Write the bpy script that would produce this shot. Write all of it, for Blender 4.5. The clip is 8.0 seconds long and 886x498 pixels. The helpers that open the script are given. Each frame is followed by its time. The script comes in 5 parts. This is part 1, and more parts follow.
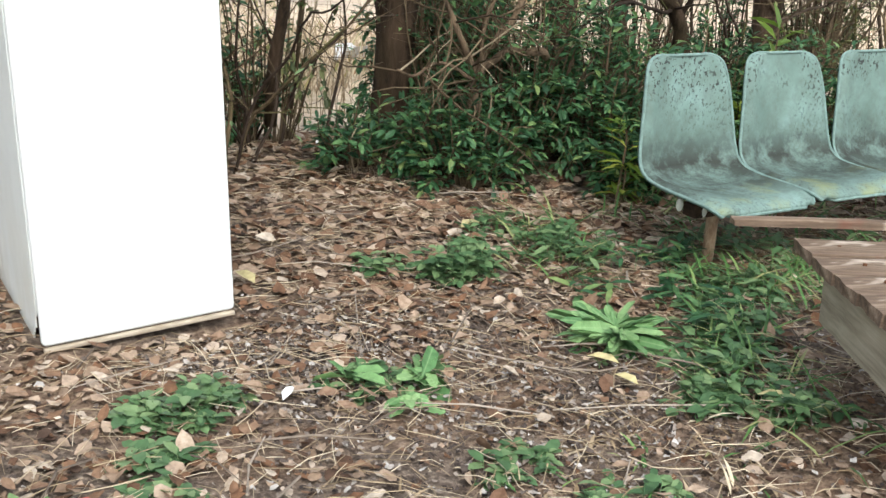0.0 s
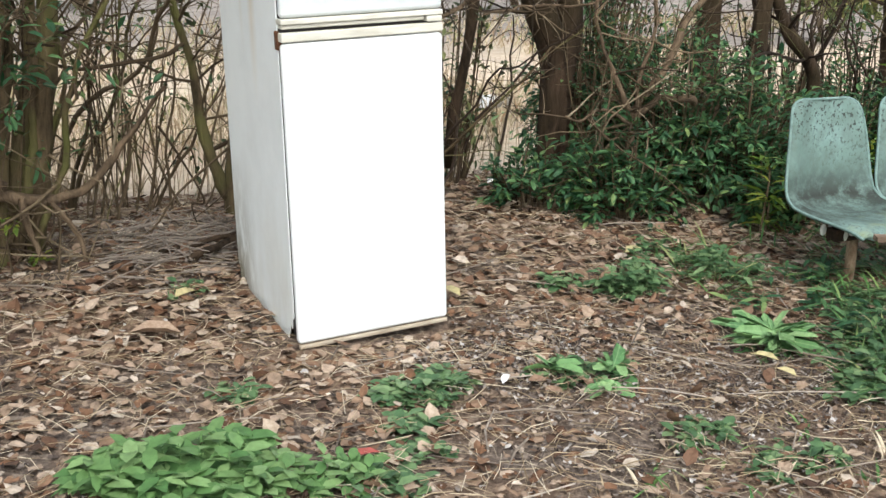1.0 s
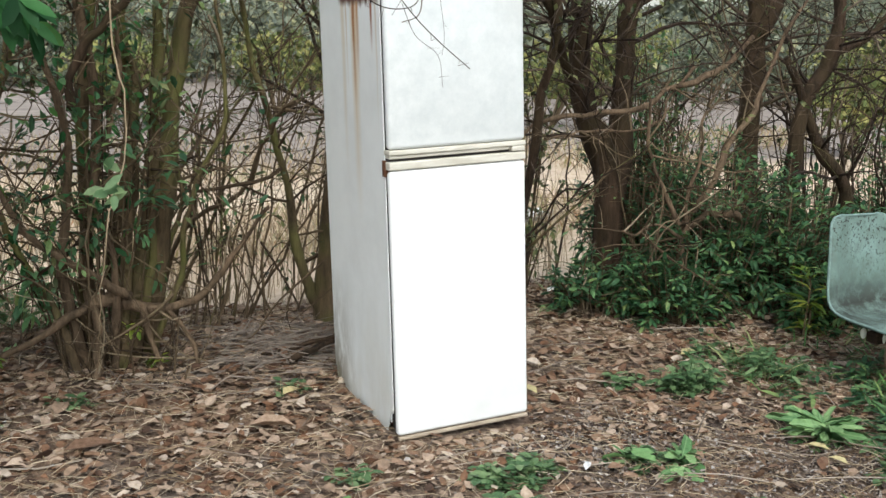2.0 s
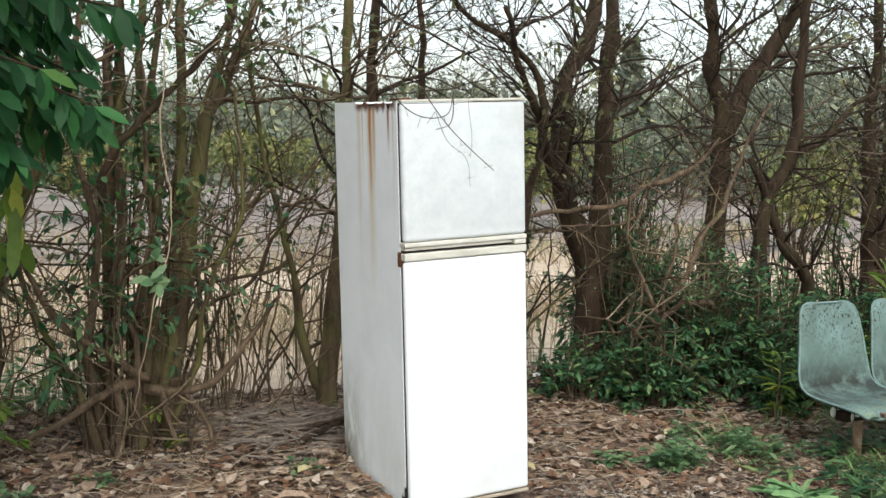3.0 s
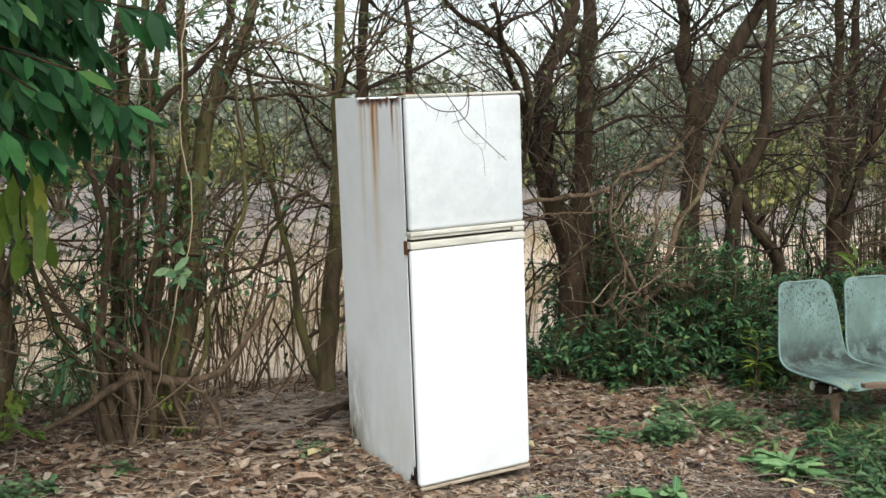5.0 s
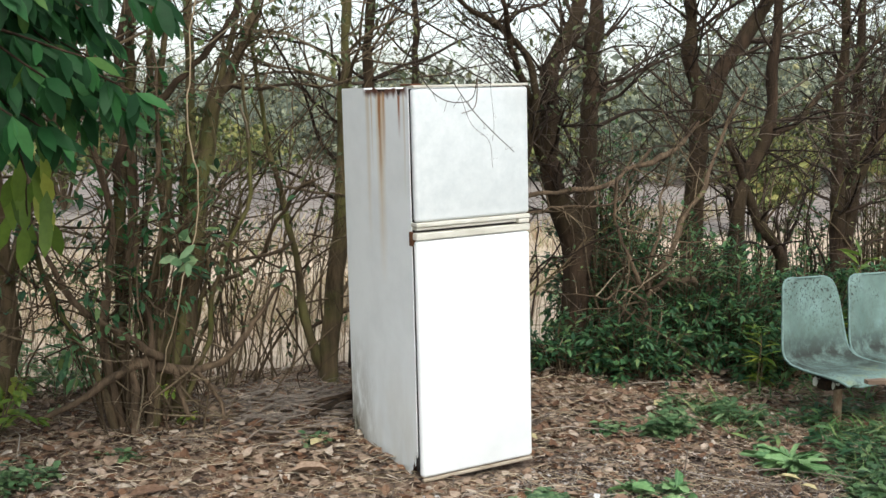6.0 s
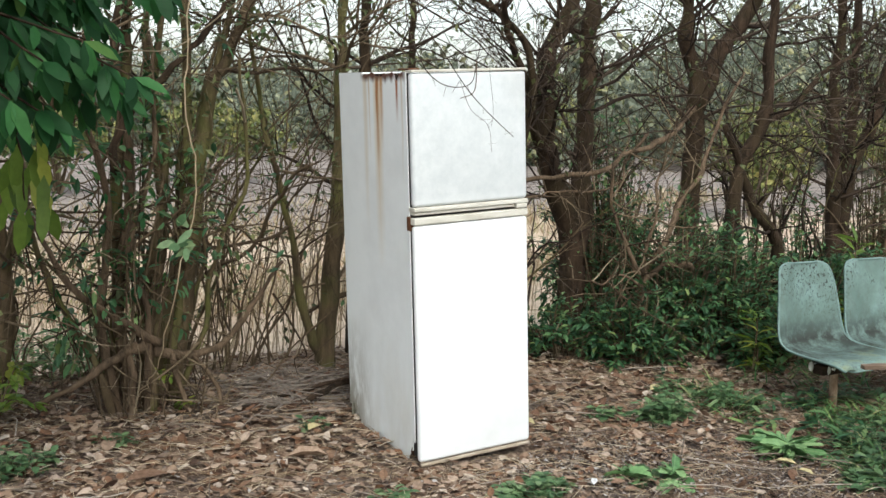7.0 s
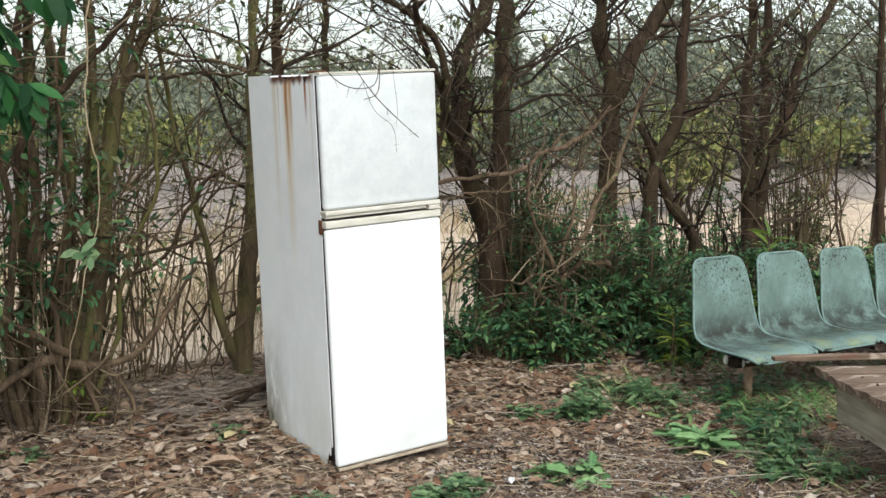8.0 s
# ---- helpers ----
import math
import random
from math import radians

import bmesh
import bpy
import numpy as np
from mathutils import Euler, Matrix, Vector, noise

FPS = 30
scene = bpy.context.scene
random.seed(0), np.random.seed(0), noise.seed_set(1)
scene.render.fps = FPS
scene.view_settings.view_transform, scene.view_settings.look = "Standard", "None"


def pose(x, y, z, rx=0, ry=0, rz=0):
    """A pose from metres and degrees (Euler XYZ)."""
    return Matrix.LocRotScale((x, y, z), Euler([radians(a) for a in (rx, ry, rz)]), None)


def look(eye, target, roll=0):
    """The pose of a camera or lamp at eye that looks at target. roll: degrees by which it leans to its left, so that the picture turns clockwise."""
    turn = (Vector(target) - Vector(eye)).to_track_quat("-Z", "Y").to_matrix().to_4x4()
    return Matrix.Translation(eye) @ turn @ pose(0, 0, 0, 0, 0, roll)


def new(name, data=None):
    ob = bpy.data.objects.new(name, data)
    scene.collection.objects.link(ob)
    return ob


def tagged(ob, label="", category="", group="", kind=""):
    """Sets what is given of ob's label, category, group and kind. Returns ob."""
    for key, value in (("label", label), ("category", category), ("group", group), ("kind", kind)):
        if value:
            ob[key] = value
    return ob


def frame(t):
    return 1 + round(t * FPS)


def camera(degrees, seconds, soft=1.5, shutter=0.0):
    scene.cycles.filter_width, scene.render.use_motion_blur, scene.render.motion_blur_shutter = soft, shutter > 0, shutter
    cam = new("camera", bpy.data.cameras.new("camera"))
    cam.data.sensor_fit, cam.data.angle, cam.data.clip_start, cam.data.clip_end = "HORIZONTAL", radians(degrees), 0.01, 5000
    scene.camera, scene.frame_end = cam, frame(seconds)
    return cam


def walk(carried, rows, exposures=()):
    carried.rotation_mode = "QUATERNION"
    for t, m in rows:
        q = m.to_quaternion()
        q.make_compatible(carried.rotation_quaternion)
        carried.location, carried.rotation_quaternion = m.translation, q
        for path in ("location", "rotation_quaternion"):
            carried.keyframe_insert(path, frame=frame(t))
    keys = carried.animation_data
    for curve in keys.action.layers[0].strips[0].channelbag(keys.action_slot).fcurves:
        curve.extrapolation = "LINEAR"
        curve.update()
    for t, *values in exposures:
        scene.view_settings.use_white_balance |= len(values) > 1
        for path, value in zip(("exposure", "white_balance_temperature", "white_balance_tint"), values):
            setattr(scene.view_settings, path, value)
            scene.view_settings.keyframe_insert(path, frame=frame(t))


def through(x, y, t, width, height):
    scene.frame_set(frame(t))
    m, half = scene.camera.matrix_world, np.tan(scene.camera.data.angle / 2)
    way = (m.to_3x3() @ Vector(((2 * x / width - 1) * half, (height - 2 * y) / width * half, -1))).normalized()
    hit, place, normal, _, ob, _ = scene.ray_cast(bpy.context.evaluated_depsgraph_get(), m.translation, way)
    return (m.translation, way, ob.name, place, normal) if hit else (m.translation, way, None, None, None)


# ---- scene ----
cam = camera(42.0, 8.0)
EXPOSURES = [(0, 0.94, 6500, 5), (0.5, 0.93, 6500, 5), (1.0, 0.82, 6500, 5), (2.3, 0.54, 6500, 5), (8.0, 0.54, 6500, 5)]
PATH = [
    (0, (-0.624, -2.761, 1.199), (0.414, -1.167, 0.58), 3.9),
    (0.5, (-0.82, -2.967, 1.223), (0.197, -1.337, 0.669), 6.2),
    (1, (-1.147, -3.16, 1.27), (-0.264, -1.451, 0.725), 2.0),
    (1.2, (-1.25, -3.24, 1.285), (-0.394, -1.496, 0.81), 1.2),
    (2.3, (-1.628, -3.547, 1.391), (-0.76, -1.782, 1.031), 1.7),
    (2.5, (-1.683, -3.607, 1.4), (-0.818, -1.839, 1.045), 1.0),
    (3, (-1.887, -3.671, 1.384), (-0.94, -1.921, 1.185), 1.8),
    (3.5, (-2.098, -3.705, 1.384), (-1.092, -1.991, 1.158), 0.2),
    (4, (-2.128, -3.728, 1.376), (-1.103, -2.024, 1.16), 0.5),
    (4.5, (-2.137, -3.743, 1.38), (-1.115, -2.036, 1.171), 0.6),
    (6, (-2.159, -3.733, 1.372), (-1.143, -2.025, 1.151), 1.5),
    (6.5, (-2.169, -3.728, 1.368), (-1.152, -2.022, 1.135), 1.8),
    (7, (-2.171, -3.722, 1.372), (-1.146, -2.022, 1.125), 1.6),
    (7.5, (-2.15, -3.732, 1.361), (-1.084, -2.057, 1.121), 1.5),
    (8, (-2.101, -3.751, 1.367), (-0.978, -2.114, 1.128), 0.7),
]
walk(cam, [(t, look(eye, target, roll)) for t, eye, target, roll in PATH], EXPOSURES)

# ---- light ----
SUN_ELEV, SUN_ROT = 50.0, 198.0
world = bpy.data.worlds.new("overcast_sky")
scene.world = world
world.use_nodes = True
wn, wl = world.node_tree.nodes, world.node_tree.links
sky = wn.new("ShaderNodeTexSky")
sky.sky_type = "NISHITA"
sky.sun_disc = False
sky.sun_elevation, sky.sun_rotation = radians(SUN_ELEV), radians(SUN_ROT)
sky.dust_density, sky.air_density = 2.5, 1.0
pale = wn.new("ShaderNodeHueSaturation")
pale.inputs["Saturation"].default_value = 0.45
pale.inputs["Value"].default_value = 1.35
wl.new(sky.outputs[0], pale.inputs["Color"])
wl.new(pale.outputs[0], wn["Background"].inputs["Color"])
wn["Background"].inputs["Strength"].default_value = 0.15

sun_data = bpy.data.lights.new("sun", "SUN")
sun_data.energy, sun_data.angle, sun_data.color = 0.88, radians(35), (1.0, 0.97, 0.93)
sun = new("sun", sun_data)
az = radians(SUN_ROT)
toward = Vector((math.sin(az) * math.cos(radians(SUN_ELEV)), math.cos(az) * math.cos(radians(SUN_ELEV)), math.sin(radians(SUN_ELEV))))
sun.matrix_world = look(toward * 30, (0, 0, 0))


# ---- materials ----
def shader(name, rough=0.7, spec=0.3, metal=0.0):
    m = bpy.data.materials.new(name)
    m.use_nodes = True
    b = m.node_tree.nodes["Principled BSDF"]
    b.inputs["Roughness"].default_value, b.inputs["Metallic"].default_value = rough, metal
    b.inputs["Specular IOR Level"].default_value = spec
    return m, m.node_tree.nodes, m.node_tree.links, b


def ramp(nodes, links, source, stops):
    r = nodes.new("ShaderNodeValToRGB")
    while len(r.color_ramp.elements) < len(stops):
        r.color_ramp.elements.new(0.5)
    for e, (at, c) in zip(r.color_ramp.elements, stops):
        e.position, e.color = at, (*c, 1) if len(c) == 3 else c
    links.new(source, r.inputs["Fac"])
    return r.outputs["Color"]


def noise_tex(nodes, links, vec, scale, detail=4.0, rough=0.6, stretch=None):
    n = nodes.new("ShaderNodeTexNoise")
    n.inputs["Scale"].default_value, n.inputs["Detail"].default_value, n.inputs["Roughness"].default_value = scale, detail, rough
    if stretch:
        mp = nodes.new("ShaderNodeMapping")
        mp.inputs["Scale"].default_value = stretch
        links.new(vec, mp.inputs["Vector"])
        vec = mp.outputs[0]
    links.new(vec, n.inputs["Vector"])
    return n.outputs["Fac"]


def mix(nodes, links, fac, a, b, blend="MIX"):
    n = nodes.new("ShaderNodeMix")
    n.data_type, n.blend_type = "RGBA", blend
    for socket, value in ((n.inputs[0], fac), (n.inputs[6], a), (n.inputs[7], b)):
        if isinstance(value, (int, float)):
            socket.default_value = value
        elif isinstance(value, tuple):
            socket.default_value = (*value, 1)
        else:
            links.new(value, socket)
    return n.outputs[2]


def math_node(nodes, links, op, a, b=0.0, clamp=False):
    n = nodes.new("ShaderNodeMath")
    n.operation, n.use_clamp = op, clamp
    for socket, value in zip(n.inputs, (a, b)):
        if isinstance(value, (int, float)):
            socket.default_value = value
        else:
            links.new(value, socket)
    return n.outputs[0]


def bump(nodes, links, bsdf, height, strength=0.4, dist=0.01):
    n = nodes.new("ShaderNodeBump")
    n.inputs["Strength"].default_value, n.inputs["Distance"].default_value = strength, dist
    links.new(height, n.inputs["Height"])
    links.new(n.outputs[0], bsdf.inputs["Normal"])


def coords(nodes, which="Object"):
    return nodes.new("ShaderNodeTexCoord").outputs[which]


def island_material(name, stops, rough=0.6, spec=0.3, mottle=0.35, scale=60.0, through=0.0):
    """A colour of its own for each loose piece, with a finer mottle over it."""
    m, n, l, b = shader(name, rough, spec)
    col = ramp(n, l, n.new("ShaderNodeNewGeometry").outputs["Random Per Island"], stops)
    nz = noise_tex(n, l, coords(n), scale, 3)
    dark = ramp(n, l, nz, [(0.3, (1 - mottle,) * 3), (0.7, (1.0, 1.0, 1.0))])
    col = mix(n, l, 1.0, col, dark, "MULTIPLY")
    l.new(col, b.inputs["Base Color"])
    bump(n, l, b, nz, 0.3, 0.004)
    if through:
        t = n.new("ShaderNodeBsdfTranslucent")
        l.new(col, t.inputs["Color"])
        s = n.new("ShaderNodeMixShader")
        s.inputs[0].default_value = through
        l.new(b.outputs[0], s.inputs[1])
        l.new(t.outputs[0], s.inputs[2])
        l.new(s.outputs[0], n["Material Output"].inputs["Surface"])
    return m


def bark_material(name, dark, light, moss=None, scale=14.0):
    m, n, l, b = shader(name, 0.9, 0.15)
    c = coords(n)
    a = noise_tex(n, l, c, scale, 6, 0.7, (1, 1, 0.22))
    big = noise_tex(n, l, c, 2.6, 3)
    col = ramp(n, l, a, [(0.32, dark), (0.68, light)])
    if moss:
        col = mix(n, l, ramp(n, l, big, [(0.45, (0, 0, 0)), (0.62, (0.75, 0.75, 0.75))]), col, moss)
    else:
        col = mix(n, l, 1.0, col, ramp(n, l, big, [(0.3, (0.6, 0.55, 0.52)), (0.7, (1.1, 1.05, 1.0))]), "MULTIPLY")
    l.new(col, b.inputs["Base Color"])
    bump(n, l, b, a, 1.0, 0.025)
    return m


def ground_material():
    m, n, l, b = shader("earth_and_litter", 0.95, 0.1)
    c = coords(n)
    fine = noise_tex(n, l, c, 38, 6, 0.7)
    wide = noise_tex(n, l, c, 1.7, 4)
    soil = ramp(n, l, fine, [(0.3, (0.05, 0.038, 0.032)), (0.5, (0.15, 0.115, 0.092)), (0.72, (0.36, 0.29, 0.235))])
    leafy = ramp(n, l, fine, [(0.3, (0.07, 0.042, 0.03)), (0.7, (0.36, 0.25, 0.175))])
    near = mix(n, l, ramp(n, l, wide, [(0.42, (0, 0, 0)), (0.58, (1, 1, 1))]), soil, leafy)
    straw = ramp(n, l, noise_tex(n, l, c, 9, 6, 0.7), [(0.3, (0.44, 0.34, 0.24)), (0.7, (0.74, 0.62, 0.47))])
    furrow = noise_tex(n, l, c, 0.35, 4)
    field = mix(n, l, ramp(n, l, furrow, [(0.45, (0, 0, 0)), (0.65, (0.7, 0.7, 0.7))]), straw, (0.58, 0.44, 0.34))
    sep = n.new("ShaderNodeSeparateXYZ")
    l.new(c, sep.inputs[0])
    ploughed = math_node(n, l, "MULTIPLY", math_node(n, l, "SUBTRACT", math_node(n, l, "ADD", sep.outputs[1], math_node(n, l, "MULTIPLY", furrow, 6.0)), 11.0), 0.5, True)
    field = mix(n, l, ploughed, field, ramp(n, l, noise_tex(n, l, c, 3.0, 6, 0.7, (0.3, 1, 1)), [(0.3, (0.20, 0.17, 0.15)), (0.7, (0.38, 0.33, 0.29))]))
    edge = math_node(n, l, "ADD", sep.outputs[1], math_node(n, l, "MULTIPLY", wide, 0.8))
    fac = math_node(n, l, "MULTIPLY", math_node(n, l, "SUBTRACT", edge, 2.0), 2.0, True)
    l.new(mix(n, l, fac, near, field), b.inputs["Base Color"])
    bump(n, l, b, fine, 0.9, 0.02)
    return m


def enamel_material(name, tint, rusty):
    """Old white enamel; on the cabinet's flank also rust runs from the top edge and grime at the foot."""
    m, n, l, b = shader(name, 0.38, 0.45)
    c = coords(n)
    wide = noise_tex(n, l, c, 5, 4)
    fine = noise_tex(n, l, c, 70, 4)
    col = mix(n, l, ramp(n, l, wide, [(0.4, (0, 0, 0)), (0.75, (1, 1, 1))]), tint, tuple(v * 0.9 for v in tint))
    sep = n.new("ShaderNodeSeparateXYZ")
    l.new(c, sep.inputs[0])
    up, back = sep.outputs[2], sep.outputs[1]
    if rusty:
        wobble = noise_tex(n, l, c, 9, 3, 0.6, (1, 1, 0.5))
        rag = noise_tex(n, l, c, 60, 4, 0.65, (1, 1, 0.12))
        across = math_node(n, l, "ADD", back, math_node(n, l, "MULTIPLY", math_node(n, l, "SUBTRACT", wobble, 0.5), 0.02))
        for at, wide_, low, force, tone in ((0.375, 0.024, 0.85, 0.42, (0.58, 0.46, 0.27)), (0.34, 0.010, 1.16, 0.45, (0.52, 0.35, 0.17)), (0.268, 0.040, 0.72, 0.62, (0.62, 0.47, 0.26)), (0.272, 0.016, 1.12, 0.95, (0.34, 0.14, 0.04)),
                                            (0.236, 0.017, 1.18, 0.7, (0.46, 0.24, 0.08)), (0.112, 0.013, 1.30, 1.0, (0.30, 0.10, 0.03)), (0.075, 0.010, 1.06, 0.4, (0.52, 0.38, 0.22))):
            near = math_node(n, l, "SUBTRACT", 1.0, math_node(n, l, "DIVIDE", math_node(n, l, "ABSOLUTE", math_node(n, l, "SUBTRACT", across, at)), wide_), True)
            fall = math_node(n, l, "DIVIDE", math_node(n, l, "SUBTRACT", up, low), 1.48 - low, True)
            fac = math_node(n, l, "MULTIPLY", math_node(n, l, "MULTIPLY", near, fall), math_node(n, l, "MULTIPLY", math_node(n, l, "ADD", rag, 0.35), 2.1 * force), True)
            col = mix(n, l, fac, col, tone)
        band = math_node(n, l, "MULTIPLY", math_node(n, l, "SUBTRACT", 0.19, math_node(n, l, "ABSOLUTE", math_node(n, l, "SUBTRACT", back, 0.225))), 30.0, True)
        lip = math_node(n, l, "MULTIPLY", math_node(n, l, "MULTIPLY", math_node(n, l, "SUBTRACT", math_node(n, l, "ADD", up, math_node(n, l, "MULTIPLY", math_node(n, l, "ADD", math_node(n, l, "MULTIPLY", rag, 0.6), math_node(n, l, "MULTIPLY", noise_tex(n, l, c, 32, 2, 0.5, (1, 1, 0.02)), 0.8)), 0.052)), 1.492), 45, True), band, True)
        col = mix(n, l, lip, col, (0.09, 0.03, 0.015))
        foot = math_node(n, l, "SUBTRACT", 1.0, math_node(n, l, "MULTIPLY", up, 1.9), True)
        grime = math_node(n, l, "MULTIPLY", foot, ramp(n, l, noise_tex(n, l, c, 7, 5, 0.65, (1, 1, 0.35)), [(0.36, (0, 0, 0)), (0.62, (1, 1, 1))]), True)
        col = mix(n, l, math_node(n, l, "MULTIPLY", grime, 0.32), col, (0.42, 0.37, 0.24))
        tail = math_node(n, l, "MULTIPLY", math_node(n, l, "SUBTRACT", back, 0.36), 5.5, True)
        algae = math_node(n, l, "MULTIPLY", math_node(n, l, "MULTIPLY", tail, math_node(n, l, "SUBTRACT", 1.0, math_node(n, l, "MULTIPLY", up, 2.0), True)), ramp(n, l, noise_tex(n, l, c, 20, 5, 0.7, (1, 1, 0.3)), [(0.38, (0, 0, 0)), (0.56, (1, 1, 1))]), True)
        col = mix(n, l, algae, col, (0.15, 0.125, 0.07))
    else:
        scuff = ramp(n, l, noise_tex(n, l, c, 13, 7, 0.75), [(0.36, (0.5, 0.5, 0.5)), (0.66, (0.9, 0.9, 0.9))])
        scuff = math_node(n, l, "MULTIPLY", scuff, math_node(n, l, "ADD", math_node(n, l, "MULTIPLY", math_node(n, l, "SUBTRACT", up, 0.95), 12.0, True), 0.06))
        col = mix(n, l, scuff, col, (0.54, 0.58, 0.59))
        top = math_node(n, l, "MULTIPLY", math_node(n, l, "SUBTRACT", up, 1.30), 4.0, True)
        corner = math_node(n, l, "MULTIPLY", top, math_node(n, l, "MULTIPLY", math_node(n, l, "SUBTRACT", sep.outputs[0], 0.36), 6.0, True), True)
        col = mix(n, l, math_node(n, l, "MULTIPLY", corner, noise_tex(n, l, c, 8, 4), True), col, (0.42, 0.40, 0.36))
    l.new(col, b.inputs["Base Color"])
    bump(n, l, b, fine, 0.06, 0.002)
    return m


def plain_material(name, a, z, scale=20.0, rough=0.7, spec=0.3, metal=0.0, stretch=None, relief=0.3):
    m, n, l, b = shader(name, rough, spec, metal)
    nz = noise_tex(n, l, coords(n), scale, 6, 0.68, stretch)
    l.new(ramp(n, l, nz, [(0.3, a), (0.7, z)]), b.inputs["Base Color"])
    bump(n, l, b, nz, relief, 0.005)
    return m


def fibreglass_material():
    """Sun-bleached green-blue shell, with black mould specks and a muddy hollow where rain stands."""
    m, n, l, b = shader("weathered_fibreglass", 0.78, 0.2)
    c = coords(n)
    shift = n.new("ShaderNodeVectorMath")
    shift.operation = "ADD"
    rnd = n.new("ShaderNodeObjectInfo").outputs["Random"]
    comb = n.new("ShaderNodeCombineXYZ")
    for k in range(3):
        l.new(math_node(n, l, "MULTIPLY", rnd, 17.0 + 9 * k), comb.inputs[k])
    l.new(c, shift.inputs[0])
    l.new(comb.outputs[0], shift.inputs[1])
    cc = shift.outputs[0]
    wide = noise_tex(n, l, cc, 6, 5)
    col = ramp(n, l, wide, [(0.3, (0.11, 0.165, 0.145)), (0.52, (0.15, 0.225, 0.20)), (0.75, (0.20, 0.30, 0.28))])
    veil = noise_tex(n, l, cc, 22, 7, 0.75, (1, 1, 0.8))
    col = mix(n, l, ramp(n, l, veil, [(0.44, (0, 0, 0)), (0.70, (0.6, 0.6, 0.6))]), col, (0.10, 0.12, 0.108))
    sep = n.new("ShaderNodeSeparateXYZ")
    l.new(c, sep.inputs[0])
    specks = ramp(n, l, noise_tex(n, l, cc, 90, 3, 0.6, (1, 1, 0.75)), [(0.56, (0, 0, 0)), (0.60, (0.9, 0.9, 0.9))])
    zone = ramp(n, l, noise_tex(n, l, cc, 5, 2), [(0.40, (0, 0, 0)), (0.52, (1, 1, 1))])
    high = math_node(n, l, "MULTIPLY", math_node(n, l, "SUBTRACT", sep.outputs[2], 0.20), 5.0, True)
    col = mix(n, l, math_node(n, l, "MULTIPLY", math_node(n, l, "MULTIPLY", specks, zone), math_node(n, l, "ADD", high, 0.45)), col, (0.04, 0.046, 0.044))
    low = math_node(n, l, "SUBTRACT", 1.0, math_node(n, l, "MULTIPLY", math_node(n, l, "ABSOLUTE", math_node(n, l, "SUBTRACT", sep.outputs[2], 0.05)), 6.5), True)
    low = math_node(n, l, "MULTIPLY", low, math_node(n, l, "MULTIPLY", math_node(n, l, "ADD", sep.outputs[1], 0.37), 7.0, True))
    mud = math_node(n, l, "MULTIPLY", low, ramp(n, l, noise_tex(n, l, cc, 11, 5, 0.7), [(0.30, (0, 0, 0)), (0.56, (1, 1, 1))]))
    col = mix(n, l, math_node(n, l, "MULTIPLY", mud, 0.95), col, (0.026, 0.027, 0.023))
    front = math_node(n, l, "MULTIPLY", math_node(n, l, "SUBTRACT", -0.17, sep.outputs[1]), 8.0, True)
    algae = math_node(n, l, "MULTIPLY", front, ramp(n, l, noise_tex(n, l, cc, 7, 4), [(0.5, (0, 0, 0)), (0.68, (0.5, 0.5, 0.5))]))
    col = mix(n, l, algae, col, (0.24, 0.25, 0.09))
    l.new(col, b.inputs["Base Color"])
    bump(n, l, b, veil, 0.25, 0.003)
    return m


def board_material():
    """Grey weathered boards with flaking pale paint and rotten brown grain along x."""
    m, n, l, b = shader("rotting_board", 0.85, 0.2)
    c = coords(n)
    grain = noise_tex(n, l, c, 30, 6, 0.7, (0.06, 1, 1))
    patch = noise_tex(n, l, c, 7, 4, 0.6, (0.5, 1.4, 1))
    col = ramp(n, l, grain, [(0.3, (0.045, 0.03, 0.022)), (0.5, (0.15, 0.105, 0.075)), (0.72, (0.31, 0.235, 0.175))])
    col = mix(n, l, ramp(n, l, patch, [(0.60, (0, 0, 0)), (0.66, (0.9, 0.9, 0.9))]), col, (0.48, 0.40, 0.33))
    col = mix(n, l, ramp(n, l, noise_tex(n, l, c, 5, 3), [(0.58, (0, 0, 0)), (0.66, (0.8, 0.8, 0.8))]), col, (0.15, 0.065, 0.045))
    l.new(col, b.inputs["Base Color"])
    bump(n, l, b, grain, 0.7, 0.006)
    return m


M_GROUND = ground_material()
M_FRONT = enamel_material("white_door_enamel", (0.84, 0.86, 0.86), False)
M_SIDE = enamel_material("white_cabinet_enamel", (0.81, 0.84, 0.84), True)
M_TRIM = plain_material("yellowed_plastic_trim", (0.46, 0.435, 0.36), (0.74, 0.72, 0.65), 25, 0.5, 0.4, 0, (0.2, 1, 1))
M_SILL = plain_material("dirty_tan_strip", (0.22, 0.17, 0.12), (0.52, 0.45, 0.36), 30, 0.8, 0.2, 0, (0.25, 1, 1))
M_RAIL = plain_material("dark_rusty_rail", (0.015, 0.012, 0.01), (0.06, 0.035, 0.022), 40, 0.9, 0.2)
M_GAP = plain_material("black_gasket_and_gap", (0.012, 0.011, 0.01), (0.035, 0.03, 0.027), 40)
M_RUST = plain_material("rusted_steel", (0.06, 0.025, 0.014), (0.17, 0.08, 0.042), 55, 0.9, 0.2, 0.2)
M_POST = plain_material("rusty_painted_post", (0.16, 0.09, 0.05), (0.42, 0.32, 0.22), 45, 0.85, 0.2, 0.1, (1, 1, 0.4))
M_SHELL = fibreglass_material()
# The shell's greens again, without its grey veil, specks and mud.
M_RIM = plain_material("pale_green_rim", (0.10, 0.15, 0.135), (0.21, 0.31, 0.285), 26, 0.7, 0.2)
M_CAP = plain_material("pale_plastic_cap", (0.55, 0.55, 0.5), (0.75, 0.75, 0.7), 60, 0.5)
M_BOARD = board_material()
